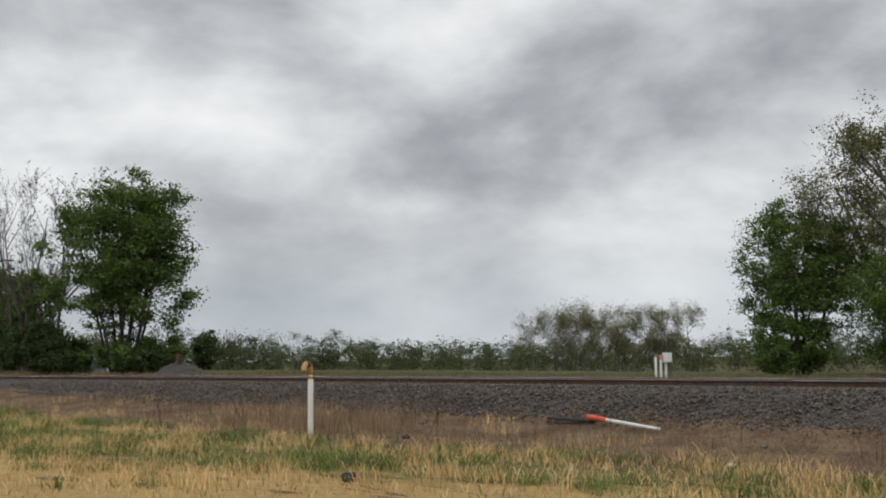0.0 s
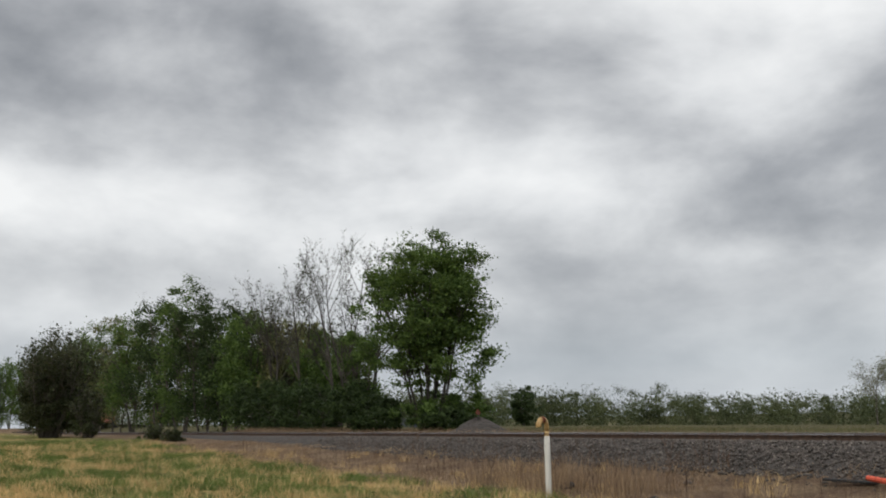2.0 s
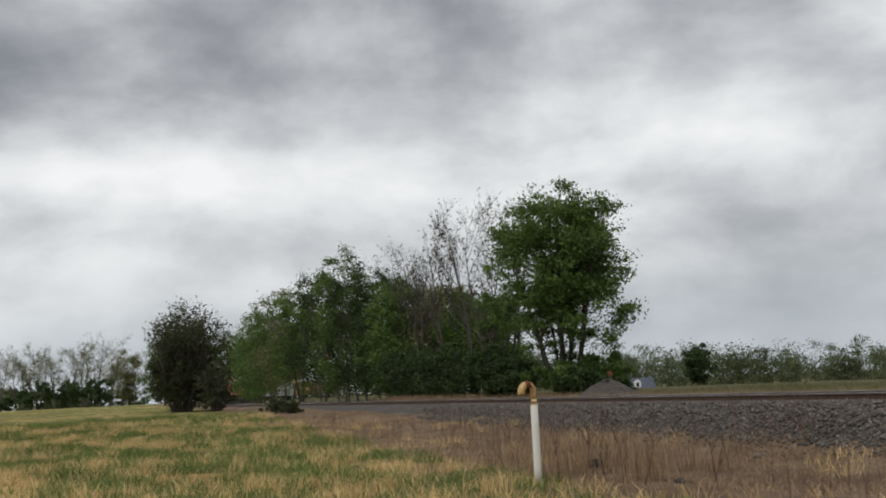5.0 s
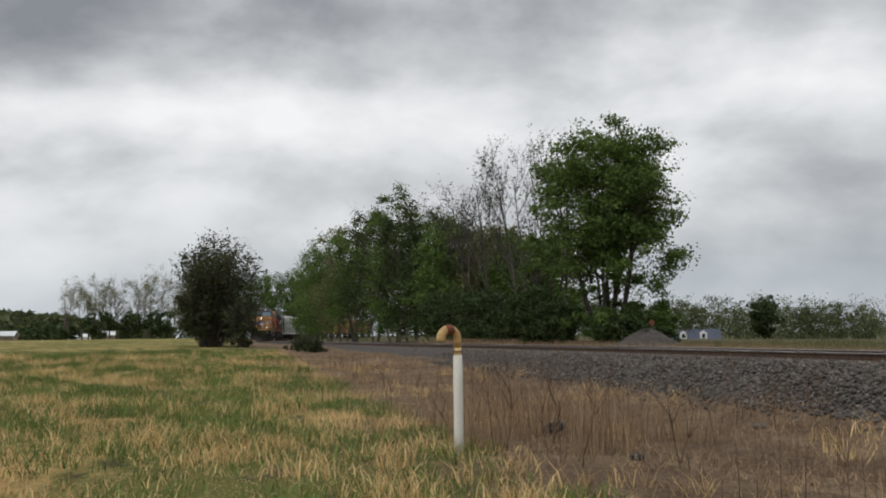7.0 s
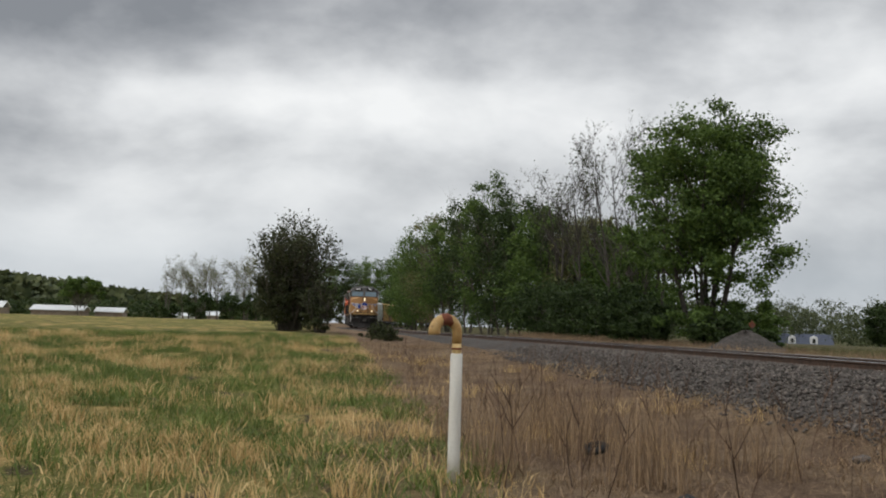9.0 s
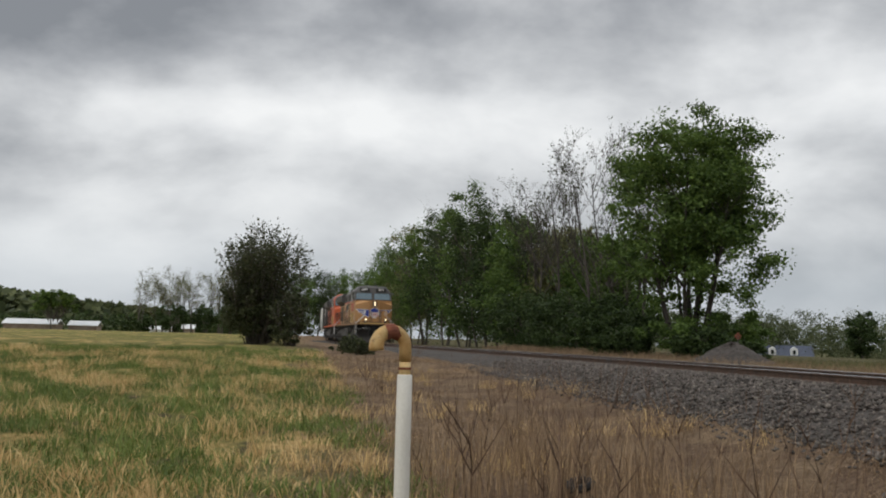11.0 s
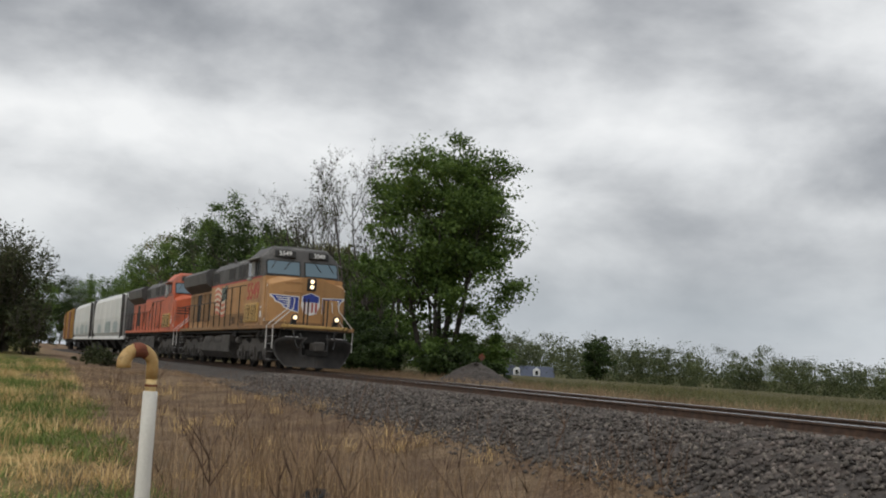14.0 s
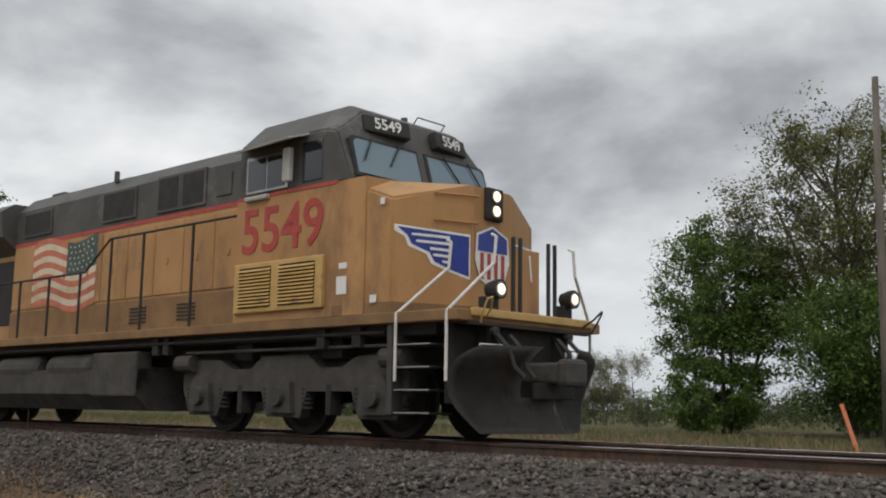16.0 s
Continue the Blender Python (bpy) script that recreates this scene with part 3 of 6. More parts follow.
    # the big tree on the right and its neighbours
    stem_tree("big_tree", 0.3, 31.2, 14.6, 21, "large spreading tree with light new leaves and visible limbs", 5, 0.42, 60000, 0.115, M["leaf_olive"], M["bark"], trunk_r=0.30, kids=8, shrink=0.42, low=0.34, sprays=1600, spray=0.34, wide=6.1)
    stem_tree("tree", -4.8, 29.0, 9.4, 22, "leafy green tree with drooping lower branches", 5, 0.34, 46000, 0.12, M["leaf"], M["bark"], trunk_r=0.13, kids=7, shrink=0.40, low=0.14, sprays=1300, spray=0.26, wide=3.3)
    leafy_tree("bush", -4.6, 27.6, 3.2, [(0, 0, 1.5, 2.4, 2.2, 1.6, 1.0)], 25, 14000, 0.12, M["leaf"], M["bark"], "leafy shrub under the trees beside the meadow", trunk_r=0.07, lumps=90)
    leafy_tree("tree", 1.5, 27.5, 7.0, [(0, 0, 3.4, 3.2, 3.0, 3.0, 1.0)], 23, 40000, 0.11, M["leaf"], M["bark"], "dark green leafy tree beside the meadow", trunk_r=0.15, lumps=120)
    leafy_tree("tree", 7.5, 26.0, 6.6, [(0, 0, 3.2, 3.4, 3.0, 3.0, 1.0)], 26, 22000, 0.13, M["leaf"], M["bark"], "dark green leafy tree beside the meadow", trunk_r=0.15, lumps=120)
    leafy_tree("dark_bush", -90, 49, 5.2, [(0, 0, 2.6, 1.9, 1.9, 2.4, 1.0)], 24, 5000, 0.24, M["leaf_dark"], M["bark"], "small dark rounded bush in the meadow", trunk_r=0.1, lumps=50)
    far_woods()


def far_woods():
    rng = np.random.RandomState(77)
    pts = []
    for k in range(420):
        f = k / 419
        b = radians(-22 + 116 * f + rng.uniform(-0.5, 0.5))   # to the left of +y
        row = k % 2
        r = (205 if row else 262) + 30 * math.sin(f * 6) + rng.uniform(-14, 14)
        x, y = 10 - math.sin(b) * r, -10 + math.cos(b) * r
        if y < 22:
            continue
        h = (rng.uniform(6.0, 8.0) if row else rng.uniform(8.0, 10.6)) * (1.0 + 0.3 * (rng.uniform() < 0.10))
        w = rng.uniform(2.6, 4.6)
        z = float(land(x, y))
        pts.append(crown_points(rng, 950, (x, y, z + h * 0.60), (w, w, h * 0.42), 26, 0.0, 0.24))
        pts.append(crown_points(rng, 460, (x, y, z + h * 0.25), (w * 1.2, w * 1.2, h * 0.3), 16, 0.0, 0.35))
    wood = leaf_cloud("far_woods", np.concatenate(pts), 0.29, M["leaf_far"], None, rng)
    tagged(wood, "distant belt of mixed spring-green woods", "woods", kind="stuff")
    # pale budding grove nearer by
    for k in range(17):
        x, y = -85 + k * 1.15 + rng.uniform(-1, 1), 106 + k * 0.8 + rng.uniform(-3, 3)
        bare_tree("budding_tree", x, y, rng.uniform(8.0, 9.8), 200 + k, "tree in a grove with pale new buds", 0.14, M["bark"], 3600, "budding grove", kids=6, fuzz=0.42, bud=M["leaf_haze"], spread=0.62, lift=0.25, shrink=0.44)
    # grey leafless wood far beyond the field
    for k in range(20):
        f = k / 19
        x, y = -158 + rng.uniform(-8, 8), -33 + 16 * f + rng.uniform(-1.0, 1.0)
        bare_tree("bare_tree", x, y, rng.uniform(6.2, 7.8) + 1.2 * f, 230 + k, "grey leafless tree beyond the field", 0.13, M["bark"], 700, "bare trees beyond the field", kids=7, spread=0.6, lift=0.3, shrink=0.42)
    for k, (x, y, h, r) in enumerate([(-150, -27.0, 4.4, 2.6), (-150, -22.5, 4.2, 2.6), (-148, -18.5, 4.6, 2.4), (-152, -31.5, 2.2, 2.0)]):
        leafy_tree("bush", x, y, h, [(0, 0, h * 0.5, r, r, h * 0.5, 1.0)], 260 + k, 2500, 0.3, M["leaf_dark"], M["bark"], "dark shrubs at the far edge of the field", trunk_r=0.1, lumps=40, group="field-edge shrubs")
    # a lone tree among the barns, and the wooded ridge behind
    leafy_tree("tree", -288, -74.0, 12.0, [(0, -2.5, 8.0, 3.0, 3.0, 3.0, 0.35), (0, 1.5, 8.4, 3.2, 3.2, 3.2, 0.4), (0, 5.0, 7.6, 2.6, 2.6, 3.2, 0.25)], 270, 6000, 0.5, M["leaf"], M["bark"], "round leafy tree among distant barns", trunk_r=0.3, lumps=60)
    pts = []
    n = 16000
    yy = rng.uniform(-760, -40, n)
    top = np.interp(yy, [-760, -420, -300, -200, -130, -60, -40], [62, 48, 40, 27, 20, 9, 5])
    zz = top * rng.uniform(0.0, 1.0, n) ** 0.7 + rng.normal(size=n) * 1.2
    xx = -860 - zz * 2.0 + rng.normal(size=n) * 8
    ridge = leaf_cloud("far_ridge", np.stack([xx, yy, zz], 1), 9.0, M["leaf_far"], None, rng)
    tagged(ridge, "low wooded ridge on the horizon", "woods", kind="stuff")
    pts = []
    for k in range(60):
        y = -125 + k * 2.0
        pts.append(crown_points(rng, 200, (-330 + rng.uniform(-15, 15), y, rng.uniform(2.5, 4.5)), (4, 4, 3.6), 14))
    hedge = leaf_cloud("far_hedge", np.concatenate(pts), 0.8, M["leaf_dark"], None, rng)
    tagged(hedge, "dark tree belt behind the distant barns", "woods", kind="stuff")


build_trees()
# ---------------------------------------------------------------- the train
TRAIN, WHEELS = [], []
FRONT = [(7, -133.6), (7.5, -125.7), (8, -117.9), (10.5, -80.3), (11, -72.6), (11.5, -64.9), (12, -57.3), (12.5, -49.7), (13, -42.0), (13.5, -33.9), (14, -25.5), (14.5, -17.3), (15, -9.5), (15.5, -1.6), (16, 6.9)]


def front_at(t):
    """Metres along the track of the leading nose."""
    if t <= 7:
        return -133.6 - 16.0 * (7 - t)
    return float(np.interp(t, [p[0] for p in FRONT], [p[1] for p in FRONT]))


GRIME = (0.13, 0.085, 0.05)
M["yellow"] = material("yellow", (0.34, 0.178, 0.064), (0.45, 0.248, 0.098), 1.1, 0.55, stain=(0.21, 0.11, 0.05), stain_scale=0.9, stain_at=0.49, bump=0.06, streak=0.45, bump_dist=0.01)
M["yellow_dirty"] = material("yellow_dirty", (0.15, 0.085, 0.04), (0.27, 0.15, 0.06), 1.6, 0.7, stain=(0.33, 0.18, 0.06), stain_scale=2.2, stain_at=0.64, bump=0.08, bump_dist=0.01)
M["louvre_yellow"] = material("louvre_yellow", (0.40, 0.25, 0.08), (0.54, 0.35, 0.12), 3, 0.55, stain=GRIME, stain_scale=3, stain_at=0.6)
M["orange"] = material("orange", (0.40, 0.078, 0.028), (0.53, 0.12, 0.042), 1.3, 0.5, stain=(0.20, 0.055, 0.028), stain_scale=0.9, stain_at=0.53, bump=0.06, bump_dist=0.01)
M["loco_grey"] = material("loco_grey", (0.044, 0.043, 0.040), (0.085, 0.081, 0.077), 1.6, 0.6, stain=(0.15, 0.14, 0.13), stain_scale=0.9, stain_at=0.6, bump=0.06, bump_dist=0.01)
M["black"] = material("black", (0.010, 0.010, 0.010), (0.025, 0.024, 0.022), 6, 0.7, bump=0.05)
M["red"] = material("red", (0.30, 0.035, 0.028), (0.42, 0.065, 0.045), 5, 0.55, bump=0)
M["faded_red"] = material("faded_red", (0.40, 0.10, 0.06), (0.55, 0.19, 0.12), 3, 0.7, stain=(0.5, 0.3, 0.14), stain_scale=2, stain_at=0.58, bump=0)
M["faded_white"] = material("faded_white", (0.50, 0.42, 0.30), (0.66, 0.58, 0.46), 3, 0.7, stain=(0.5, 0.3, 0.12), stain_scale=2, stain_at=0.58, bump=0)
M["faded_blue"] = material("faded_blue", (0.03, 0.06, 0.055), (0.07, 0.11, 0.10), 4, 0.7, bump=0)
M["blue"] = material("blue", (0.012, 0.03, 0.20), (0.025, 0.05, 0.30), 4, 0.45, bump=0)
M["white"] = material("white", (0.62, 0.62, 0.60), (0.78, 0.78, 0.76), 4, 0.55, bump=0.05)
M["rail_white"] = material("rail_white", (0.5, 0.48, 0.45), (0.7, 0.68, 0.65), 6, 0.5, bump=0)
M["under"] = material("under", (0.011, 0.010, 0.009), (0.030, 0.027, 0.024), 3, 0.85, stain=(0.06, 0.05, 0.04), stain_scale=2.0, stain_at=0.64, bump=0.15)
M["truck_grey"] = material("truck_grey", (0.030, 0.027, 0.024), (0.072, 0.065, 0.057), 3, 0.85, stain=(0.05, 0.04, 0.03), stain_scale=2.2, bump=0.15)
M["plow"] = material("plow", (0.026, 0.024, 0.022), (0.062, 0.055, 0.050), 3, 0.65, stain=(0.08, 0.06, 0.045), stain_scale=2.0, stain_at=0.58, bump=0.1)
M["wheel"] = material("wheel", (0.012, 0.011, 0.010), (0.030, 0.026, 0.023), 5, 0.75, 0.2)
M["glass"] = glass_material("glass", (0.10, 0.16, 0.20))
M["dark_glass"] = glass_material("dark_glass", (0.012, 0.016, 0.018))
M["lamp_on"] = material("lamp_on", (0.35, 0.32, 0.26), (0.45, 0.42, 0.35), 3, 0.3, bump=0, emit=(1.0, 0.74, 0.42, 2.3))
M["chrome"] = material("chrome", (0.25, 0.25, 0.25), (0.4, 0.4, 0.4), 5, 0.3, 1.0, bump=0)
M["shade"] = material("shade", (0.30, 0.31, 0.29), (0.42, 0.43, 0.40), 4, 0.6, bump=0)
M["hopper_grey"] = material("hopper_grey", (0.46, 0.47, 0.45), (0.62, 0.62, 0.59), 0.9, 0.6, stain=(0.36, 0.33, 0.28), stain_scale=0.8, stain_at=0.58, bump=0.06, streak=0.4)
M["boxcar_brown"] = material("boxcar_brown", (0.13, 0.05, 0.035), (0.24, 0.10, 0.055), 1.0, 0.7, stain=(0.09, 0.04, 0.03), stain_scale=1.2, bump=0.06, streak=0.4)
M["boxcar_yellow"] = material("boxcar_yellow", (0.30, 0.17, 0.045), (0.44, 0.26, 0.07), 1.0, 0.7, stain=(0.20, 0.09, 0.04), stain_scale=1.0, stain_at=0.52, bump=0.06, streak=0.4)
M["paint_marks"] = material("paint_marks", (0.22, 0.28, 0.28), (0.36, 0.42, 0.40), 2.5, 0.6, stain=(0.5, 0.5, 0.48), stain_scale=2.5, bump=0)


def text_part(name, body, size, m, mat, parent, thick=0.004, label=""):
    """Lettering in the built-in font as a mesh; it reads along +x, up +y, facing +z of m."""
    cu = bpy.data.curves.new(name, "FONT")
    cu.body, cu.size, cu.extrude, cu.offset = body, size, thick, 0.012 * size
    cu.align_x, cu.align_y = "CENTER", "CENTER"
    tmp = new("lettering_curve", cu)
    me = bpy.data.meshes.new_from_object(tmp)
    bpy.data.objects.remove(tmp)
    me.materials.append(mat)
    ob = new(name, me)
    ob.parent = parent
    ob.matrix_basis = m
    return tagged(ob, label)


def nose_x(y):
    """How far the swept nose face lies back at y."""
    return 0.0 if abs(y) < 0.42 else -(abs(y) - 0.42) * 0.42


def face_patch(bm, pts, out):
    """A thin flat shape on the nose: points (y, z)."""
    bm.faces.new([bm.verts.new((nose_x(y) + out, y, z)) for y, z in pts])


def side_patch(bm, pts, y):
    bm.faces.new([bm.verts.new((x, y, z)) for x, z in pts])


def wheelset(root, x, spin):
    bm = bmesh.new()
    for s in (-1, 1):
        prof = [(0.0, 0.16), (0.03, 0.17), (0.05, 0.40), (0.0, 0.45), (0.0, 0.53), (0.11, 0.53), (0.13, 0.57), (0.145, 0.57), (0.145, 0.45), (0.10, 0.40), (0.12, 0.17), (0.15, 0.1)]
        rings = []
        for d, r in prof:
            yy = s * (0.82 - d)
            rings.append([(r * math.cos(k * math.tau / 24), yy, r * math.sin(k * math.tau / 24)) for k in range(24)])
        loft(bm, rings)
    pipe(bm, [(0, -0.8, 0), (0, 0.8, 0)], 0.09, 10)
    ob = part("wheelset", bm, M["wheel"], root, "steel wheels on one axle")
    ob.location = (x, 0, 0.53)
    if spin:
        WHEELS.append((ob, x))
    return ob


def loco_truck(root, xc, spin):
    """A three-axle truck round xc: side frames, journal boxes, springs, brake gear, wheelsets."""
    for s in (-1, 1):
        y = s * 1.16
        bm = bmesh.new()
        prof = [(-2.45, 0.62), (-2.45, 0.98), (-2.1, 1.08), (-1.5, 1.06), (-1.2, 0.92), (-0.75, 0.92), (-0.5, 1.1), (0.5, 1.1), (0.75, 0.92), (1.2, 0.92), (1.5, 1.06), (2.1, 1.08), (2.45, 0.98), (2.45, 0.62), (2.25, 0.24), (1.55, 0.24), (1.4, 0.60), (0.5, 0.60), (0.36, 0.24), (-0.36, 0.24), (-0.5, 0.60), (-1.4, 0.60), (-1.55, 0.24), (-2.25, 0.24)]
        prism(bm, [(xc + a, b) for a, b in prof], y - 0.09, y + 0.09)
        part("side_frame", bm, M["truck_grey"], root, "cast steel truck side frame")
        for ax in (-1.9, 0.0, 1.9):
            bm = bmesh.new()
            prism(bm, [(xc + ax + a, b) for a, b in ((-0.27, 0.30), (-0.22, 0.72), (-0.12, 0.82), (0.12, 0.82), (0.22, 0.72), (0.27, 0.30))], y + s * 0.04 - 0.14, y + s * 0.04 + 0.14)
            pipe(bm, [(xc + ax, y + s * 0.1, 0.53), (xc + ax, y + s * 0.26, 0.53)], [0.17, 0.13], 14)
            part("journal_box", bm, M["truck_grey"], root)
            for dx in (-0.42, 0.42):
                bm = bmesh.new()
                for k in range(5):
                    z = 0.36 + k * 0.062
                    pipe(bm, [(xc + ax + dx, y, z), (xc + ax + dx, y, z + 0.034)], 0.10, 10)
                part("coil_spring", bm, M["under"], root)
        bm = bmesh.new()
        for dx in (-2.3, 2.25):
            pipe(bm, [(xc + dx - 0.2, y + s * 0.14, 1.02), (xc + dx + 0.2, y + s * 0.14, 1.02)], 0.13, 12)
        pipe(bm, [(xc - 2.3, y + s * 0.16, 1.18), (xc + 2.3, y + s * 0.16, 1.18)], 0.022, 6)
        part("brake_cylinder", bm, M["truck_grey"], root)
        for dx in (-1.0, 0.95):
            bm = bmesh.new()
            box(bm, xc + dx - 0.05, xc + dx + 0.05, y - 0.1, y + 0.1, 0.28, 0.7, 0.01)
            part("brake_hanger", bm, M["under"], root)
            bm = bmesh.new()
            box(bm, xc + dx - 0.2, xc + dx + 0.2, y - 0.05, y + 0.12, 1.05, 1.3, 0.02)
            part("brake_bracket", bm, M["under"], root)
    for ax in (-1.9, 0.0, 1.9):
        wheelset(root, xc + ax, spin)
    bm = bmesh.new()
    box(bm, xc - 2.2, xc + 2.2, -1.0, 1.0, 0.62, 1.0, 0.03)
    part("truck_frame", bm, M["under"], root)


def locomotive(paint, dirty, roof, label, back, lead):
    """A six-axle road diesel; x ahead from the nose, z from the rail."""
    root = empty("locomotive")
    tagged(root, label, "locomotive", "the train's locomotives")
    # nose: swept faces, lower corners, higher middle
    bm = bmesh.new()
    ring0 = [(nose_x(y), y, 1.58) for y in (-1.46, -0.42, 0.42, 1.46)] + [(-1.5, 1.5, 1.58), (-1.5, -1.5, 1.58)]
    ring1 = [(nose_x(-1.46), -1.46, 3.06), (0, -0.42, 3.36), (0, 0.42, 3.36), (nose_x(1.46), 1.46, 3.06), (-1.5, 1.5, 3.46), (-1.5, -1.5, 3.46)]
    loft(bm, [ring0, ring1])
    bmesh.ops.bevel(bm, geom=[e for e in bm.edges], offset=0.035, segments=2, affect="EDGES")
    nose = part("nose", bm, paint, root, "blunt painted nose with weather stains")
    # brown grime caked along the foot of the nose
    bm = bmesh.new()
    foot = [(nose_x(y) + 0.006, y, 1.58) for y in (-1.47, -0.42, 0.42, 1.47)] + [(-1.5, 1.507, 1.58), (-1.5, -1.507, 1.58)]
    loft(bm, [foot, [(x, y, 1.72) for x, y, z in foot]])
    part("nose_foot", bm, dirty, root, "grimy lower edge of the nose")
    # cab
    def ring(x, w, zs, wt, zt, zb=1.58):
        return [(x, -w, zb), (x, -w, zs), (x, -wt, zt), (x, wt, zt), (x, w, zs), (x, w, zb)]
    bm = bmesh.new()
    loft(bm, [ring(-0.9, 1.5, 3.40, 0.6, 3.44), ring(-3.66, 1.5, 3.40, 0.6, 3.44)])
    part("cab_lower", bm, paint, root)
    bm = bmesh.new()
    roof_ = roof if lead else paint
    loft(bm, [ring(-1.20, 1.495, 3.41, 0.62, 3.45, 3.39), ring(-1.52, 1.495, 4.12, 1.0, 4.50, 3.39), ring(-1.75, 1.495, 4.18, 1.05, 4.62, 3.39), ring(-3.66, 1.495, 4.18, 1.05, 4.62, 3.39)])
    bmesh.ops.bevel(bm, geom=[e for e in bm.edges], offset=0.03, segments=2, affect="EDGES")
    cab = part("cab", bm, roof_, root)
    # windscreens follow the front's slope
    def screen(y, z):
        return -1.20 - 0.305 * (z - 3.45)
    for s in (-1, 1):
        for grow_, mat, out, nm in ((0.045, M["black"], 0.022, "gasket"), (0.0, M["glass"], 0.034, "windscreen")):
            bm = bmesh.new()
            ys, zs = (0.12 - grow_, 1.36 + grow_), (3.52 - grow_, 4.02 + grow_)
            front = [(screen(0, z) + out, s * y, z) for y, z in ((ys[0], zs[0]), (ys[1], zs[0]), (ys[1], zs[1] - 0.06), (ys[1] - 0.06, zs[1]), (ys[0], zs[1]))]
            loft(bm, [front, [(x - 0.14, y, z) for x, y, z in front]])
            part(nm, bm, mat, root)
        for ya, yb in ((0.45, 0.72), (1.0, 1.22)):
            bm = bmesh.new()
            pipe(bm, [(screen(0, 4.08) + 0.06, s * ya, 4.08), (screen(0, 3.72) + 0.06, s * yb, 3.71)], 0.012, 5)
            part("wiper", bm, M["black"], root)
        # number boards over the screens
        bm = bmesh.new()
        box(bm, -0.07, 0.07, -0.40, 0.40, -0.13, 0.13, 0.02)
        nb = part("number_board", bm, M["black"], root, "black board with white road number" if lead else "black number board")
        nb.matrix_basis = pose(-1.43, s * 0.66, 4.30, 0, -14, s * 9)
        text_part("number", "5549" if lead else "- -", 0.24 if lead else 0.2, pose(0.078, 0, 0, 90, 0, 90), M["white"], nb, label="white painted numerals")
    # side windows, mirrors, sunshade, roof gear
    for s in (-1, 1):
        bm = bmesh.new()
        box(bm, -3.45, -2.50, s * 1.505 - 0.02, s * 1.505 + 0.02, 3.44, 4.0, 0.015)
        fr = part("window_frame", bm, M["chrome"], root)
        for x0, x1 in ((-3.40, -2.99), (-2.95, -2.55)):
            bm = bmesh.new()
            box(bm, x0, x1, s * 1.52 - 0.012, s * 1.52 + 0.012, 3.49, 3.95)
            part("pane", bm, M["dark_glass"], fr)
        bm = bmesh.new()
        box(bm, -2.2, -1.78, s * 1.5 - 0.012, s * 1.5 + 0.012, 3.48, 4.05, 0.01)
        part("side_pane", bm, M["dark_glass"], root)
        bm = bmesh.new()
        box(bm, -2.46, -2.30, s * 1.62 - 0.04, s * 1.62 + 0.04, 3.50, 3.98, 0.015)
        part("wind_wing", bm, M["shade"], root)
        bm = bmesh.new()
        loft(bm, [[(-3.5, s * 1.47, 4.14), (-3.5, s * 1.49, 4.17), (-3.5, s * 1.86, 4.02), (-3.5, s * 1.85, 3.99)], [(-2.1, s * 1.47, 4.16), (-2.1, s * 1.49, 4.19), (-2.1, s * 1.86, 4.06), (-2.1, s * 1.85, 4.03)]])
        part("sunshade", bm, M["shade"], root, "pale metal sunshade over the cab window")
        bm = bmesh.new()
        box(bm, -3.42, -2.9, s * 1.5 - 0.08, s * 1.5 + 0.12, 3.33, 3.41, 0.03)
        part("arm_rest", bm, M["shade"], root)
    bm = bmesh.new()
    box(bm, -2.9, -2.2, -0.5, 0.5, 4.62, 4.70, 0.02)
    box(bm, -3.5, -3.05, -0.7, -0.2, 4.62, 4.72, 0.02)
    pipe(bm, [(-2.0, 0.3, 4.6), (-2.0, 0.3, 4.76)], 0.05, 8)
    pipe(bm, [(-1.7, 0.2, 4.60), (-1.62, 0.2, 4.68), (-1.62, 0.8, 4.68), (-1.7, 0.8, 4.60)], 0.012, 5)
    part("roof_gear", bm, M["loco_grey"], root)
    # long hood: lower body, dark upper body with a red line between
    bm = bmesh.new()
    box(bm, -11.3, -3.64, -1.22, 1.22, 1.58, 3.44, 0.02)
    hood = part("hood_lower", bm, paint, root)
    bm = bmesh.new()
    loft(bm, [[(x, -1.22, 3.44), (x, -1.22, 4.12), (x, -0.9, 4.42), (x, 0.9, 4.42), (x, 1.22, 4.12), (x, 1.22, 3.44)] for x in (-3.64, -11.3)])
    part("hood_upper", bm, roof, root)
    for s in (-1, 1):
        y = s * 1.222
        bm = bmesh.new()
        box(bm, -11.3, -3.67, y - 0.006, y + 0.006, 3.41, 3.48)
        part("stripe", bm, M["red"], root, "thin red line under the grey roof")
        bm = bmesh.new()
        box(bm, -3.64, -1.45, s * 1.503 - 0.005, s * 1.503 + 0.005, 3.37, 3.42)
        part("stripe", bm, M["red"] if lead else roof, root)
        # screened openings in the upper body
        for x0, x1, z0, z1 in ((-7.95, -6.95, 3.60, 4.06), (-6.20, -5.62, 3.58, 4.10), (-5.50, -4.92, 3.58, 4.10), (-10.9, -9.9, 3.62, 4.02)):
            bm = bmesh.new()
            box(bm, x0 - 0.05, x1 + 0.05, y - 0.03, y + 0.03, z0 - 0.05, z1 + 0.05, 0.012)
            sc = part("screen_frame", bm, roof, root)
            bm = bmesh.new()
            box(bm, x0, x1, y - 0.036, y + 0.036, z0, z1)
            part("screen", bm, M["black"], sc)
        bm = bmesh.new()
        box(bm, -4.6, -4.2, y - 0.02, y + 0.02, 3.62, 3.98, 0.01)
        part("hatch", bm, roof, root)
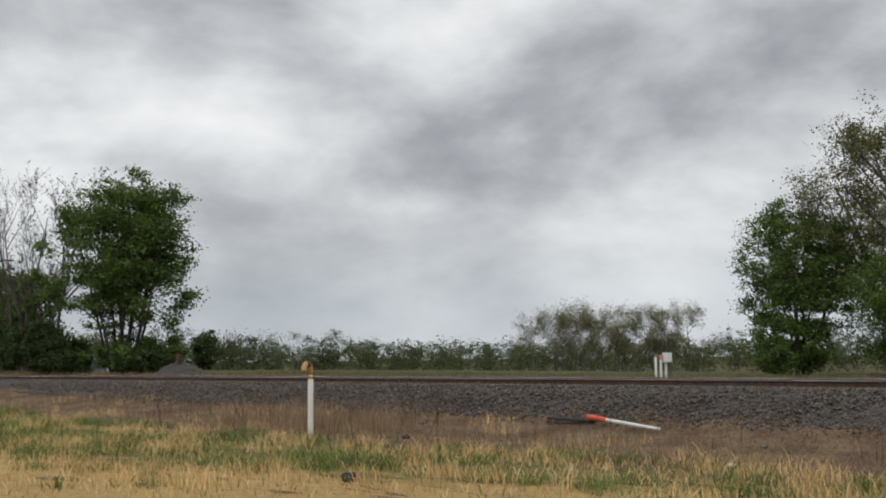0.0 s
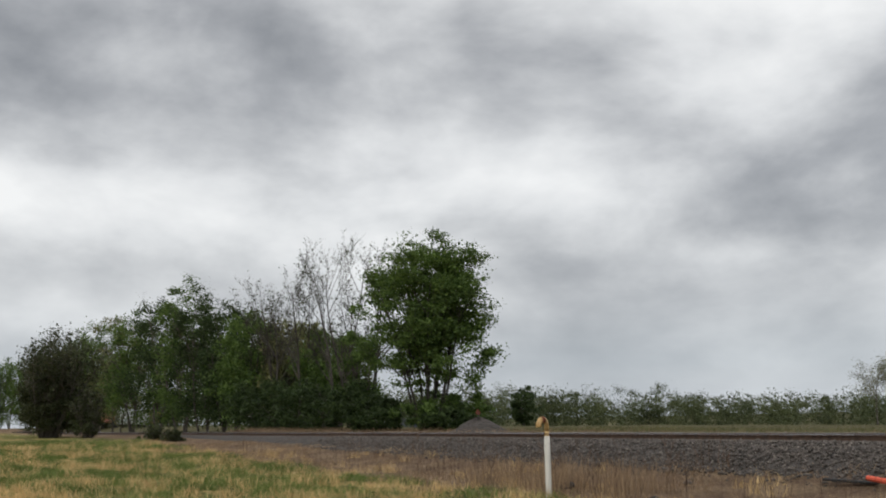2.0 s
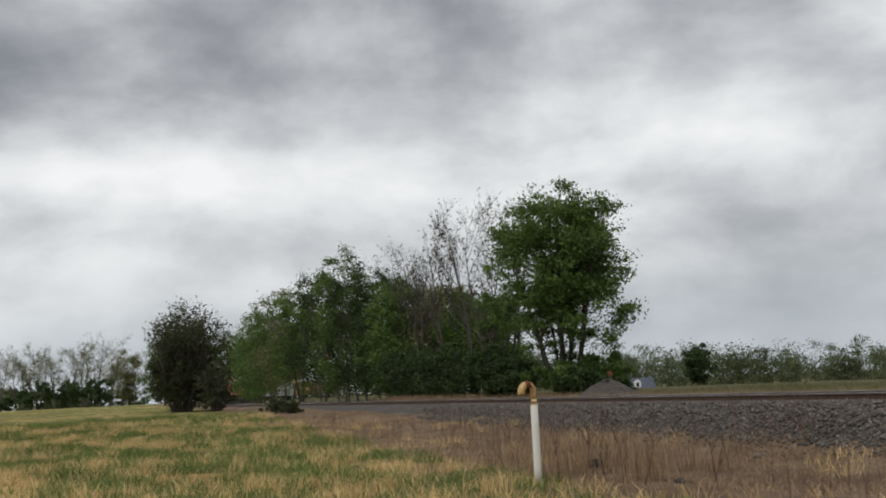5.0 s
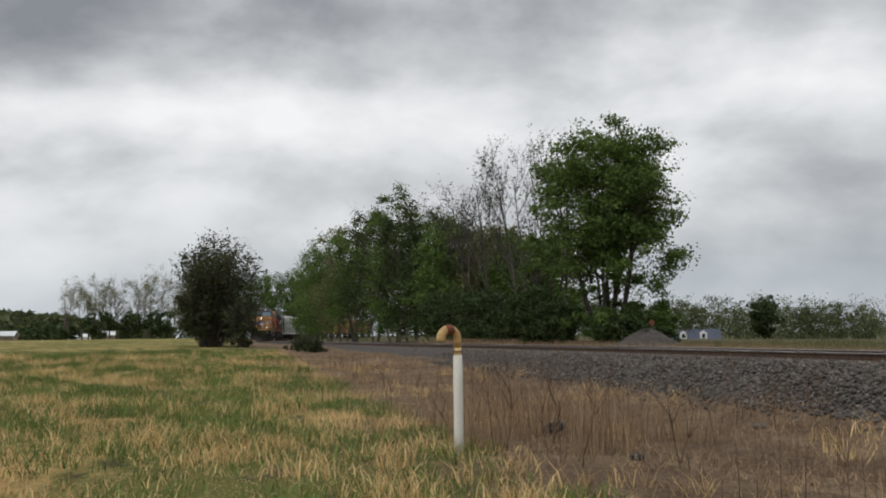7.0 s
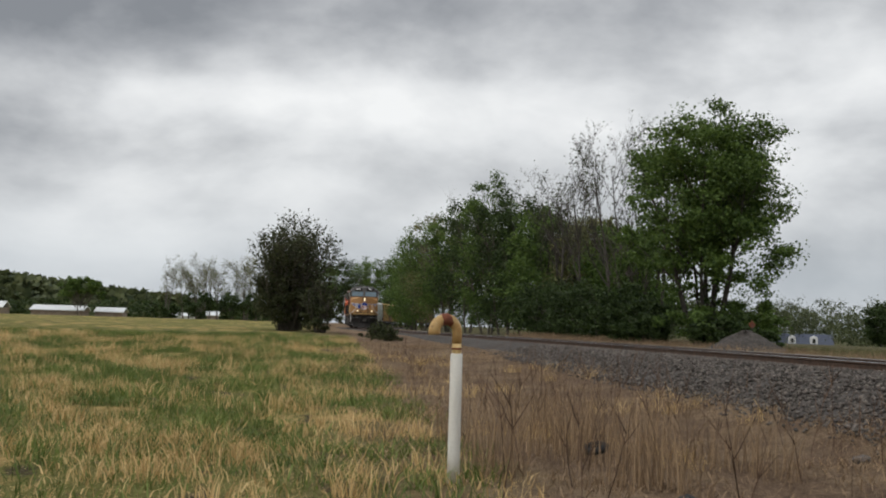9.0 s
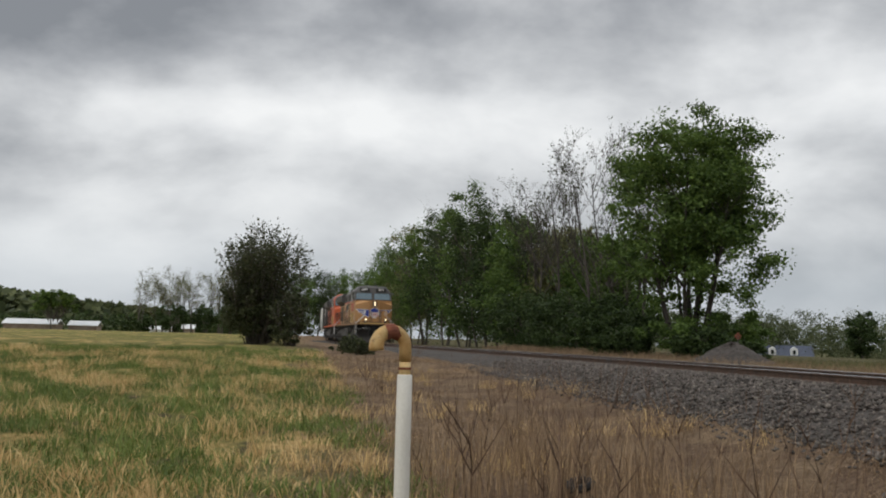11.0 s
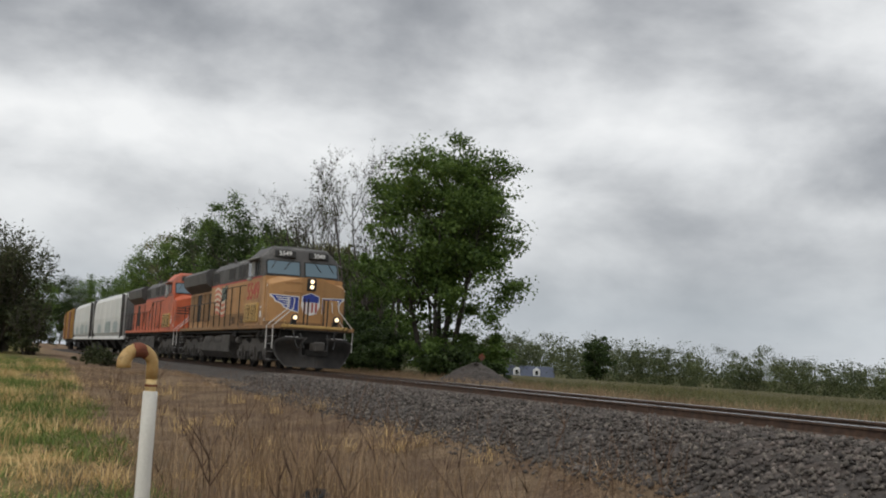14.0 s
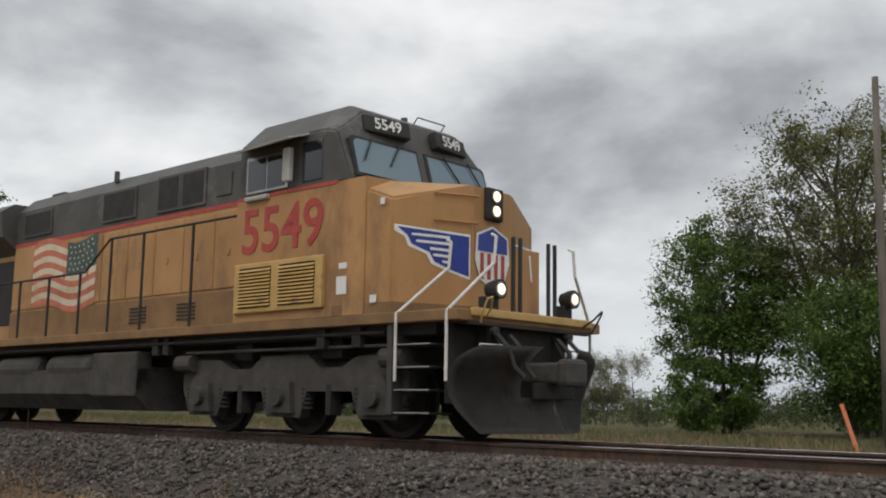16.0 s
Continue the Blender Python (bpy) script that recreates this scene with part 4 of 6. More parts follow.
        # body doors with seams, hinges and latches; dirty sill band below
        for k in range(9):
            x0 = -3.75 - k * 0.84
            bm = bmesh.new()
            box(bm, x0 - 0.80, x0, y - 0.018, y + 0.018, 2.16, 3.36, 0.012)
            box(bm, x0 - 0.46, x0 - 0.40, y - 0.04, y + 0.04, 2.66, 2.76, 0.008)
            part("hood_door", bm, paint, root)
        bm = bmesh.new()
        box(bm, -11.3, -3.66, y - 0.02, y + 0.02, 1.58, 2.12, 0.01)
        part("lower_panel", bm, dirty, root, "grimy lower side panels")
        for x0 in (-5.0, -6.4):
            for k in range(5):
                bm = bmesh.new()
                box(bm, x0 - 0.5, x0, y - 0.035, y + 0.035, 1.72 + k * 0.06, 1.745 + k * 0.06)
                part("vent_slat", bm, M["black"], root)
        # louvred boxes under the cab
        bm = bmesh.new()
        box(bm, -3.60, -1.66, s * 1.51 - 0.05, s * 1.51 + 0.05, 1.70, 2.42, 0.02)
        lb = part("louvre_box", bm, M["louvre_yellow"], root, "bright yellow louvred equipment box")
        for x0, x1 in ((-3.46, -2.74), (-2.56, -1.80)):
            bm = bmesh.new()
            box(bm, x0, x1, s * 1.562 - 0.004, s * 1.562 + 0.004, 1.77, 2.35)
            part("recess", bm, M["under"], lb)
            for k in range(11):
                bm = bmesh.new()
                z = 1.785 + k * 0.05
                loft(bm, [[(x0, s * 1.562, z + 0.03), (x0, s * 1.59, z), (x0, s * 1.595, z + 0.006), (x0, s * 1.565, z + 0.038)], [(x1, s * 1.562, z + 0.03), (x1, s * 1.59, z), (x1, s * 1.595, z + 0.006), (x1, s * 1.565, z + 0.038)]])
                part("louvre", bm, M["louvre_yellow"], lb)
        if lead:
            text_part("road_number", "5549", 0.92, pose(-2.62, s * 1.506, 2.86, 90, 0, 0 if s < 0 else 180), M["red"], root, 0.005, "large red painted road number")
        # white notices
        for x0, z0, w, hh in ((-1.42, 1.86, 0.20, 0.24), (-0.78, 1.72, 0.12, 0.1), (-1.38, 2.2, 0.16, 0.08), (-0.62, 2.98, 0.08, 0.09)):
            bm = bmesh.new()
            side_patch(bm, [(x0, z0), (x0 + w, z0), (x0 + w, z0 + hh), (x0, z0 + hh)], s * 1.508 if x0 < -1.2 else s * 1.503)
            part("notice", bm, M["white"], root, "small white notice plate")
    # waving flag painted on the hood
    if lead:
        for s in (-1, 1):
            y = s * 1.248
            for k in range(11):
                bm = bmesh.new()
                n = 16
                for i in range(n):
                    a, b = i / n, (i + 1) / n
                    w = [0.09 * math.sin(f * 7.0) - 0.05 * f for f in (a, b)]
                    xa, xb = (-10.45 + 2.35 * f for f in (a, b))
                    z0, z1 = 2.14 + k * 0.115, 2.14 + (k + 1) * 0.115
                    if k >= 6 and a >= 0.55:
                        continue
                    pts = [(xa, z0 + w[0]), (xb, z0 + w[1]), (xb, z1 + w[1]), (xa, z1 + w[0])]
                    bm.faces.new([bm.verts.new((x, y, z)) for x, z in pts])
                part("flag_stripe", bm, M["faded_red"] if k % 2 == 0 else M["faded_white"], root)
            bm = bmesh.new()
            n = 8
            for i in range(n):
                a, b = 0.55 + 0.45 * i / n, 0.55 + 0.45 * (i + 1) / n
                w = [0.09 * math.sin(f * 7.0) - 0.05 * f for f in (a, b)]
                xa, xb = (-10.45 + 2.35 * f for f in (a, b))
                bm.faces.new([bm.verts.new(p) for p in ((xa, y, 2.83 + w[0]), (xb, y, 2.83 + w[1]), (xb, y, 3.42 + w[1]), (xa, y, 3.42 + w[0]))])
            canton = part("flag_canton", bm, M["faded_blue"], root, "faded dark canton of the painted flag")
            bm = bmesh.new()
            for i in range(6):
                for j in range(5):
                    f = 0.60 + 0.065 * i + 0.02 * (j % 2)
                    cx, cz = -10.45 + 2.35 * f, 2.92 + 0.105 * j + 0.09 * math.sin(f * 7.0) - 0.05 * f
                    ring_ = [(0.034 * (1.0 if q % 2 else 0.42), q * math.tau / 10) for q in range(10)]
                    bm.faces.new([bm.verts.new((cx + r * math.sin(a), y + s * 0.004, cz + r * math.cos(a))) for r, a in ring_])
            part("flag_stars", bm, M["faded_white"], canton, "small pale stars in rows")
    # rear: radiator with flared wings, recessed body below
    bm = bmesh.new()
    loft(bm, [[(x, -1.5, 3.62), (x, -1.56, 4.12), (x, -1.3, 4.3), (x, 1.3, 4.3), (x, 1.56, 4.12), (x, 1.5, 3.62), (x, 1.1, 3.3), (x, -1.1, 3.3)] for x in (-11.3, -16.6)])
    part("radiator", bm, M["loco_grey"], root, "dark flared radiator section")
    bm = bmesh.new()
    box(bm, -16.7, -11.28, -1.1, 1.1, 1.58, 3.62, 0.02)
    part("engine_body", bm, paint, root)
    for s in (-1, 1):
        for k in range(6):
            bm = bmesh.new()
            x0 = -11.5 - k * 0.85
            box(bm, x0 - 0.72, x0, s * 1.105 - 0.02, s * 1.105 + 0.02, 1.9, 3.2, 0.012)
            part("engine_door", bm, dirty if k % 3 else M["black"], root)
    # roof hatches and fans
    for x0, l, hh in ((-4.4, 0.7, 0.09), (-6.4, 1.0, 0.1), (-8.3, 0.5, 0.16), (-9.6, 0.8, 0.12), (-10.8, 0.5, 0.2)):
        bm = bmesh.new()
        box(bm, x0 - l, x0, -0.55, 0.55, 4.40, 4.42 + hh, 0.02)
        part("roof_hatch", bm, M["loco_grey"], root)
    bm = bmesh.new()
    pipe(bm, [(-8.0, -1.0, 4.35), (-8.0, -1.0, 4.55)], 0.05, 8)
    part("roof_vent", bm, M["loco_grey"], root)
    # platform, sill, anticlimber
    bm = bmesh.new()
    box(bm, -17.0, 0.72, -1.5, 1.5, 1.44, 1.58, 0.015)
    part("platform", bm, dirty, root, "grimy walkway platform")
    bm = bmesh.new()
    box(bm, -16.9, 0.55, -0.75, 0.75, 0.95, 1.44)
    box(bm, -16.9, 0.2, -1.3, 1.3, 1.30, 1.44)
    part("underframe", bm, M["under"], root)
    bm = bmesh.new()
    box(bm, 0.70, 0.77, -1.25, 1.25, 1.50, 1.605, 0.015)
    part("anticlimber", bm, M["louvre_yellow"], root, "bright yellow front sill")
    # headlights and ditch lights
    bm = bmesh.new()
    box(bm, -0.2, 0.07, -0.17, 0.17, 2.90, 3.35, 0.03)
    hl = part("headlight_housing", bm, M["black"], root)
    for z in (3.03, 3.23):
        bm = bmesh.new()
        pipe(bm, [(0.06, 0, z), (0.085, 0, z)], [0.092, 0.088], 18)
        part("reflector", bm, M["chrome"], hl)
        bm = bmesh.new()
        pipe(bm, [(0.08, 0, z), (0.095, 0, z), (0.105, 0, z)], [0.072, 0.066, 0.04], 18)
        part("headlight", bm, M["lamp_on"], hl, "lit round headlight")
    for s in (-1, 1):
        bm = bmesh.new()
        pipe(bm, [(0.60, s * 0.78, 1.86), (0.74, s * 0.78, 1.86), (0.80, s * 0.78, 1.86)], [0.09, 0.128, 0.124], 16)
        box(bm, 0.50, 0.70, s * 0.78 - 0.09, s * 0.78 + 0.09, 1.58, 1.78, 0.02)
        dl = part("ditch_light_housing", bm, M["black"], root)
        bm = bmesh.new()
        pipe(bm, [(0.79, s * 0.78, 1.86), (0.806, s * 0.78, 1.86)], [0.098, 0.094], 18)
        part("reflector", bm, M["chrome"], dl)
        bm = bmesh.new()
        pipe(bm, [(0.80, s * 0.78, 1.86), (0.815, s * 0.78, 1.86), (0.825, s * 0.78, 1.86)], [0.070, 0.064, 0.04], 18)
        part("ditch_light", bm, M["lamp_on"], dl, "lit round ditch light")
    # emblem: spread wings and a striped shield, plain shapes
    if lead:
        bm = bmesh.new()
        bb = bmesh.new()
        feathers = []
        for s in (-1, 1):
            def m_(p):
                return [(s * y, z) for y, z in (p if s > 0 else p[::-1])]
            face_patch(bm, m_([(0.44, 2.66), (1.44, 2.72), (1.44, 2.64), (1.30, 2.56), (1.26, 2.45), (1.02, 2.36), (0.96, 2.24), (0.70, 2.14), (0.44, 2.06)]), 0.006)
            face_patch(bb, m_([(0.46, 2.63), (1.40, 2.69), (1.27, 2.585), (1.22, 2.48), (0.98, 2.385), (0.92, 2.27), (0.68, 2.17), (0.46, 2.10)]), 0.011)
            bw = bmesh.new()
            for z0, y1 in ((2.60, 1.22), (2.515, 1.16), (2.43, 0.98), (2.35, 0.94), (2.27, 0.82)):
                face_patch(bw, m_([(0.72, z0 - 0.022), (y1, z0 - 0.01), (y1, z0 + 0.022), (0.72, z0 + 0.014)]), 0.016)
            feathers.append(bw)
        face_patch(bm, [(-0.33, 2.70), (0.0, 2.83), (0.33, 2.70), (0.36, 2.35), (0.25, 2.08), (0.0, 1.98), (-0.25, 2.08), (-0.36, 2.35)][::-1], 0.014)
        face_patch(bb, [(-0.30, 2.68), (0.0, 2.80), (0.30, 2.68), (0.31, 2.47), (-0.31, 2.47)][::-1], 0.019)
        em = part("emblem", bm, M["white"], root, "winged shield emblem in blue, white and red")
        part("emblem_blue", bb, M["blue"], em)
        for bw in feathers:
            part("emblem_feather", bw, M["white"], em)
        for k in range(4):
            bm = bmesh.new()
            y0 = -0.26 + k * 0.145
            face_patch(bm, [(y0, 2.45), (y0 + 0.075, 2.45), (y0 + 0.075, 2.1), (y0, 2.1)], 0.019)
            part("emblem_stripe", bm, M["red"], em)
    else:
        bm = bmesh.new()
        box(bm, 0.0, 0.01, -0.4, 0.4, 2.2, 2.5)
        part("emblem", bm, M["black"], root)
        for s in (-1, 1):
            for z in (2.35, 2.5, 2.62):
                bm = bmesh.new()
                face_patch(bm, [(s * 0.45, z), (s * 1.4, z + 0.03), (s * 1.4, z + 0.09), (s * 0.45, z + 0.06)][::s], 0.006)
                part("emblem_stripe", bm, M["black"], root)
    # grab irons, hoses, front door
    for z in (2.82, 3.18):
        bm = bmesh.new()
        pipe(bm, [(-0.03, -0.95, z), (0.03 + nose_x(-0.95), -0.95, z), (0.06, -0.35, z), (0.0, -0.35, z)], 0.012, 5)
        part("grab_iron", bm, paint, root)
    bm = bmesh.new()
    box(bm, -0.02, 0.03, 0.48, 1.05, 1.62, 2.6, 0.015)
    nd = part("nose_door", bm, paint, root)
    nd.matrix_basis = pose(-0.02, 0.0, 0, 0, 0, 0)
    # handrails: sloping white ones by the front steps, dark ones along the walkway
    for s in (-1, 1):
        for x0, y0, xt in ((-0.30, 1.50, -0.05), (0.55, 1.50, 0.70)):
            bm = bmesh.new()
            pipe(bm, [(x0, s * y0, 0.72), (x0, s * y0, 1.55), (xt + 0.05, s * 0.86, 2.18), (xt + 0.05, s * 0.82, 2.52), (xt - 0.02, s * 0.82, 2.55)], 0.022, 7)
            part("front_handrail", bm, M["rail_white"], root, "white bent handrail by the steps")
        for y0 in (0.30, 0.44):
            bm = bmesh.new()
            pipe(bm, [(0.72, s * y0, 1.58), (0.72, s * y0, 2.56)], 0.028, 6)
            part("front_post", bm, M["black"], root)
        rail = [(-3.72, 3.18), (-7.25, 3.18), (-8.05, 2.66), (-16.9, 2.66)]
        bm = bmesh.new()
        pipe(bm, [(x, s * 1.48, z) for x, z in rail], 0.02, 6)
        part("walkway_handrail", bm, M["black"], root)
        for x, z in ((-4.8, 3.18), (-6.2, 3.18), (-7.2, 3.18)) + tuple((-8.2 - k * 1.12, 2.66) for k in range(8)):
            bm = bmesh.new()
            pipe(bm, [(x, s * 1.48, 1.58), (x, s * 1.48, z)], 0.024, 6)
            part("stanchion", bm, M["black"], root)
        # steps and step well
        for xa in (0.12, -16.5):
            bm = bmesh.new()
            box(bm, xa - 0.62, xa - 0.52, s * 1.1 - 0.36, s * 1.1 + 0.36, 0.30, 1.46, 0.02)
            part("step_side", bm, M["plow"], root)
            for k in range(4):
                bm = bmesh.new()
                box(bm, xa - 0.5, xa + 0.1, s * 1.22 - 0.22, s * 1.22 + 0.22, 0.32 + k * 0.28, 0.345 + k * 0.28, 0.008)
                part("step", bm, M["chrome"], root, "worn bright step tread")
    # plow, coupler, hoses
    bm = bmesh.new()
    for s in (-1, 1):
        grid = []
        for i in range(13):
            f = i / 12
            z = 0.10 + f * 1.06
            width = 1.04 + 0.44 * math.sin(min(1.0, f * 1.45) * math.pi / 2) - 0.34 * max(0.0, (f - 0.78) / 0.22) ** 2
            hollow = 0.24 * math.sin(min(1.0, f * 1.02) * math.pi) - 0.10 * f
            grid.append([bm.verts.new((1.20 - 0.50 * (g / 12) ** 1.15 - hollow, s * (0.002 + width * g / 12), z)) for g in range(13)])
        for i in range(12):
            for j in range(12):
                if j < (4 if s < 0 else 3) and i > 4:
                    continue
                q = (grid[i][j], grid[i][j + 1], grid[i + 1][j + 1], grid[i + 1][j])
                bm.faces.new(q if s > 0 else q[::-1]).smooth = True
    bmesh.ops.solidify(bm, geom=bm.faces[:], thickness=0.025)
    part("snow_plow", bm, M["plow"], root, "dark curved steel snow plow")
    bm = bmesh.new()
    box(bm, 0.6, 1.25, -0.14, 0.14, 0.72, 0.98, 0.04)
    box(bm, 1.2, 1.42, -0.20, 0.20, 0.68, 1.02, 0.06)
    part("coupler", bm, M["truck_grey"], root, "steel knuckle coupler")
    for s, y in ((1, 0.45), (-1, 0.55), (1, 0.7), (-1, 0.8)):
        bm = bmesh.new()
        pipe(bm, [(0.76, s * y, 1.3), (0.95, s * y, 1.12), (1.0, s * y * 0.95, 0.9), (1.08, s * y * 0.85, 0.78)], 0.03, 6)
        part("air_hose", bm, M["black"], root)
    for s in (-1, 1):
        bm = bmesh.new()
        pipe(bm, [(0.76, s * 1.02, 1.50), (0.90, s * 1.08, 1.60), (0.98, s * 1.16, 1.72), (0.95, s * 1.21, 1.70), (0.86, s * 1.20, 1.54), (0.80, s * 1.16, 1.42)], 0.014, 6)
        part("uncoupling_lever", bm, M["louvre_yellow"] if s < 0 else M["black"], root)
        # brackets and a small grab iron behind the plow's wing
        bm = bmesh.new()
        prism(bm, [(0.30, 0.75), (0.74, 0.85), (0.74, 1.06), (0.50, 1.46), (0.30, 1.46)], s * 0.62 - 0.03, s * 0.62 + 0.03)
        part("plow_bracket", bm, M["under"], root)
        bm = bmesh.new()
        pipe(bm, [(0.78, s * 0.60, 1.08), (0.78, s * 0.60, 1.17), (0.72, s * 1.08, 1.17), (0.72, s * 1.08, 1.08)], 0.014, 6)
        part("grab_iron", bm, M["rail_white"], root)
        bm = bmesh.new()
        pipe(bm, [(0.66, s * 0.78, 1.36), (0.74, s * 0.78, 1.34)], [0.055, 0.05], 12)
        part("hose_valve", bm, M["truck_grey"], root)
    bm = bmesh.new()
    box(bm, 0.60, 0.705, -1.28, 1.28, 1.40, 1.497, 0.015)
    part("sill_beam", bm, M["plow"], root)
    bm = bmesh.new()
    box(bm, 0.95, 1.02, -0.36, 0.46, 0.52, 0.72, 0.02)
    part("coupler_carrier", bm, M["under"], root)
    bm = bmesh.new()
    box(bm, 0.25, 0.40, -1.2, 1.2, 0.45, 1.44, 0.02)
    part("pilot_plate", bm, M["under"], root)
    # fuel tank and air reservoirs
    bm = bmesh.new()
    prof = [(-1.42, 0.95), (-1.42, 0.55), (-1.15, 0.28), (1.15, 0.28), (1.42, 0.55), (1.42, 0.95), (1.1, 1.0), (-1.1, 1.0)]
    loft(bm, [[(x, y, z) for y, z in prof] for x in (-11.9, -6.3)])
    part("fuel_tank", bm, M["truck_grey"], root, "dusty dark fuel tank")
    for s in (-1, 1):
        bm = bmesh.new()
        box(bm, -7.7, -6.3, s * 1.28 - 0.16, s * 1.28 + 0.16, 0.5, 1.24, 0.04)
        part("battery_box", bm, M["truck_grey"], root)
        for xa in (-9.35, -11.3):
            bm = bmesh.new()
            pipe(bm, [(xa - 0.02, s * 1.2, 1.0), (xa + 0.06, s * 1.2, 1.0), (xa + 1.44, s * 1.2, 1.0), (xa + 1.52, s * 1.2, 1.0)], [0.16, 0.24, 0.24, 0.16], 16)
            part("air_reservoir", bm, M["truck_grey"], root)
        bm = bmesh.new()
        pipe(bm, [(-12.0, s * 1.4, 1.34), (-0.6, s * 1.4, 1.34)], 0.025, 6)
        for x in (-5.9, -5.6, -1.9, -1.2):
            box(bm, x, x + 0.16, s * 1.35 - 0.06, s * 1.35 + 0.06, 1.16, 1.44, 0.01)
        part("piping", bm, M["under"], root)
    loco_truck(root, -2.75, lead)
    loco_truck(root, -14.3, lead)
    TRAIN.append((root, back, 2.75, 14.3))
    return root


def freight_truck(root, xc):
    for s in (-1, 1):
        bm = bmesh.new()
        prism(bm, [(xc + a, b) for a, b in ((-1.1, 0.4), (-1.1, 0.62), (-0.5, 0.78), (0.5, 0.78), (1.1, 0.62), (1.1, 0.4), (0.45, 0.25), (-0.45, 0.25))], s * 1.02 - 0.07, s * 1.02 + 0.07)
        part("side_frame", bm, M["under"], root)
    for ax in (-0.86, 0.86):
        w = wheelset(root, xc + ax, False)
        w.scale = (0.86, 1.0, 0.86)
        w.location.z = 0.46


def hopper_car(back, label):
    """A covered hopper: rounded sides with ribs, sloped ends, outlets below."""
    root = empty("hopper_car")
    tagged(root, label, "hopper car", "covered hoppers")
    L = 17.4
    bm = bmesh.new()
    prof = [(-1.25, 1.15), (-1.52, 1.5), (-1.56, 2.6), (-1.50, 3.9), (-1.2, 4.25), (1.2, 4.25), (1.50, 3.9), (1.56, 2.6), (1.52, 1.5), (1.25, 1.15)]
    loft(bm, [[(x, y, z) for y, z in prof] for x in (-0.9, -L + 0.9)])
    part("body", bm, M["hopper_grey"], root, "pale grey rounded hopper body")
    for s in (-1, 1):
        for k in range(2):
            x = -0.95 - k * (L - 1.9)
            bm = bmesh.new()
            box(bm, x - 0.09, x + 0.09, s * 1.5 - 0.1, s * 1.5 + 0.1, 1.1, 4.1, 0.02)
            part("end_post", bm, M["loco_grey"], root)
        bm = bmesh.new()
        box(bm, -L, 0, s * 1.45 - 0.07, s * 1.45 + 0.07, 1.02, 1.24, 0.02)
        part("side_sill", bm, M["white"], root)
        for k, (x0, w, hh) in enumerate(((-2.6, 2.2, 0.9), (-6.2, 3.0, 1.0), (-11.5, 2.0, 0.8))):
            bm = bmesh.new()
            n = 7
            for i in range(n):
                side_patch(bm, [(x0 - w * i / n, 1.5), (x0 - w * (i + 0.75) / n, 1.5), (x0 - w * (i + 0.75) / n, 1.5 + hh * (0.7 + 0.3 * ((i * 5) % 3) / 2)), (x0 - w * i / n, 1.5 + hh * 0.8)], s * 1.575)
            part("paint_marks", bm, M["paint_marks"], root, "faded illegible spray-paint marks")
    bm = bmesh.new()
    box(bm, -L + 0.6, -0.6, -0.45, 0.45, 4.25, 4.36, 0.02)
    for k in range(9):
        pipe(bm, [(-1.2 - k * 1.6, 0.75, 4.2), (-1.2 - k * 1.6, 0.75, 4.42)], 0.22, 10)
    part("roof_hatches", bm, M["loco_grey"], root)
    for e in (0, 1):
        bm = bmesh.new()
        x = -0.05 if e == 0 else -L + 0.05
        xi = -0.95 if e == 0 else -L + 0.95
        loft(bm, [[(xi, -1.3, 4.0), (xi, 1.3, 4.0), (xi, 1.3, 2.0), (xi, -1.3, 2.0)], [(x, -1.3, 1.7), (x, 1.3, 1.7), (x, 1.3, 1.5), (x, -1.3, 1.5)]])
        part("slope_sheet", bm, M["loco_grey"], root)
        bm = bmesh.new()
        for y in (-1.4, -1.0):
            pipe(bm, [(x, y, 1.1), (x, y, 4.2)], 0.025, 6)
        for k in range(8):
            pipe(bm, [(x, -1.4, 1.3 + k * 0.36), (x, -1.0, 1.3 + k * 0.36)], 0.016, 5)
        part("ladder", bm, M["loco_grey"], root)
    for k in range(3):
        bm = bmesh.new()
        xa = -4.6 - k * 4.1
        loft(bm, [[(xa - 1.5, -1.2, 1.15), (xa + 1.5, -1.2, 1.15), (xa + 1.5, 1.2, 1.15), (xa - 1.5, 1.2, 1.15)], [(xa - 0.4, -0.7, 0.4), (xa + 0.4, -0.7, 0.4), (xa + 0.4, 0.7, 0.4), (xa - 0.4, 0.7, 0.4)]])
        part("outlet", bm, M["under"], root)
    bm = bmesh.new()
    box(bm, -L - 0.3, 0.3, -0.3, 0.3, 0.8, 1.1)
    part("centre_sill", bm, M["under"], root)
    freight_truck(root, -1.8)
    freight_truck(root, -L + 1.8)
    TRAIN.append((root, back, 1.8, L - 1.8))


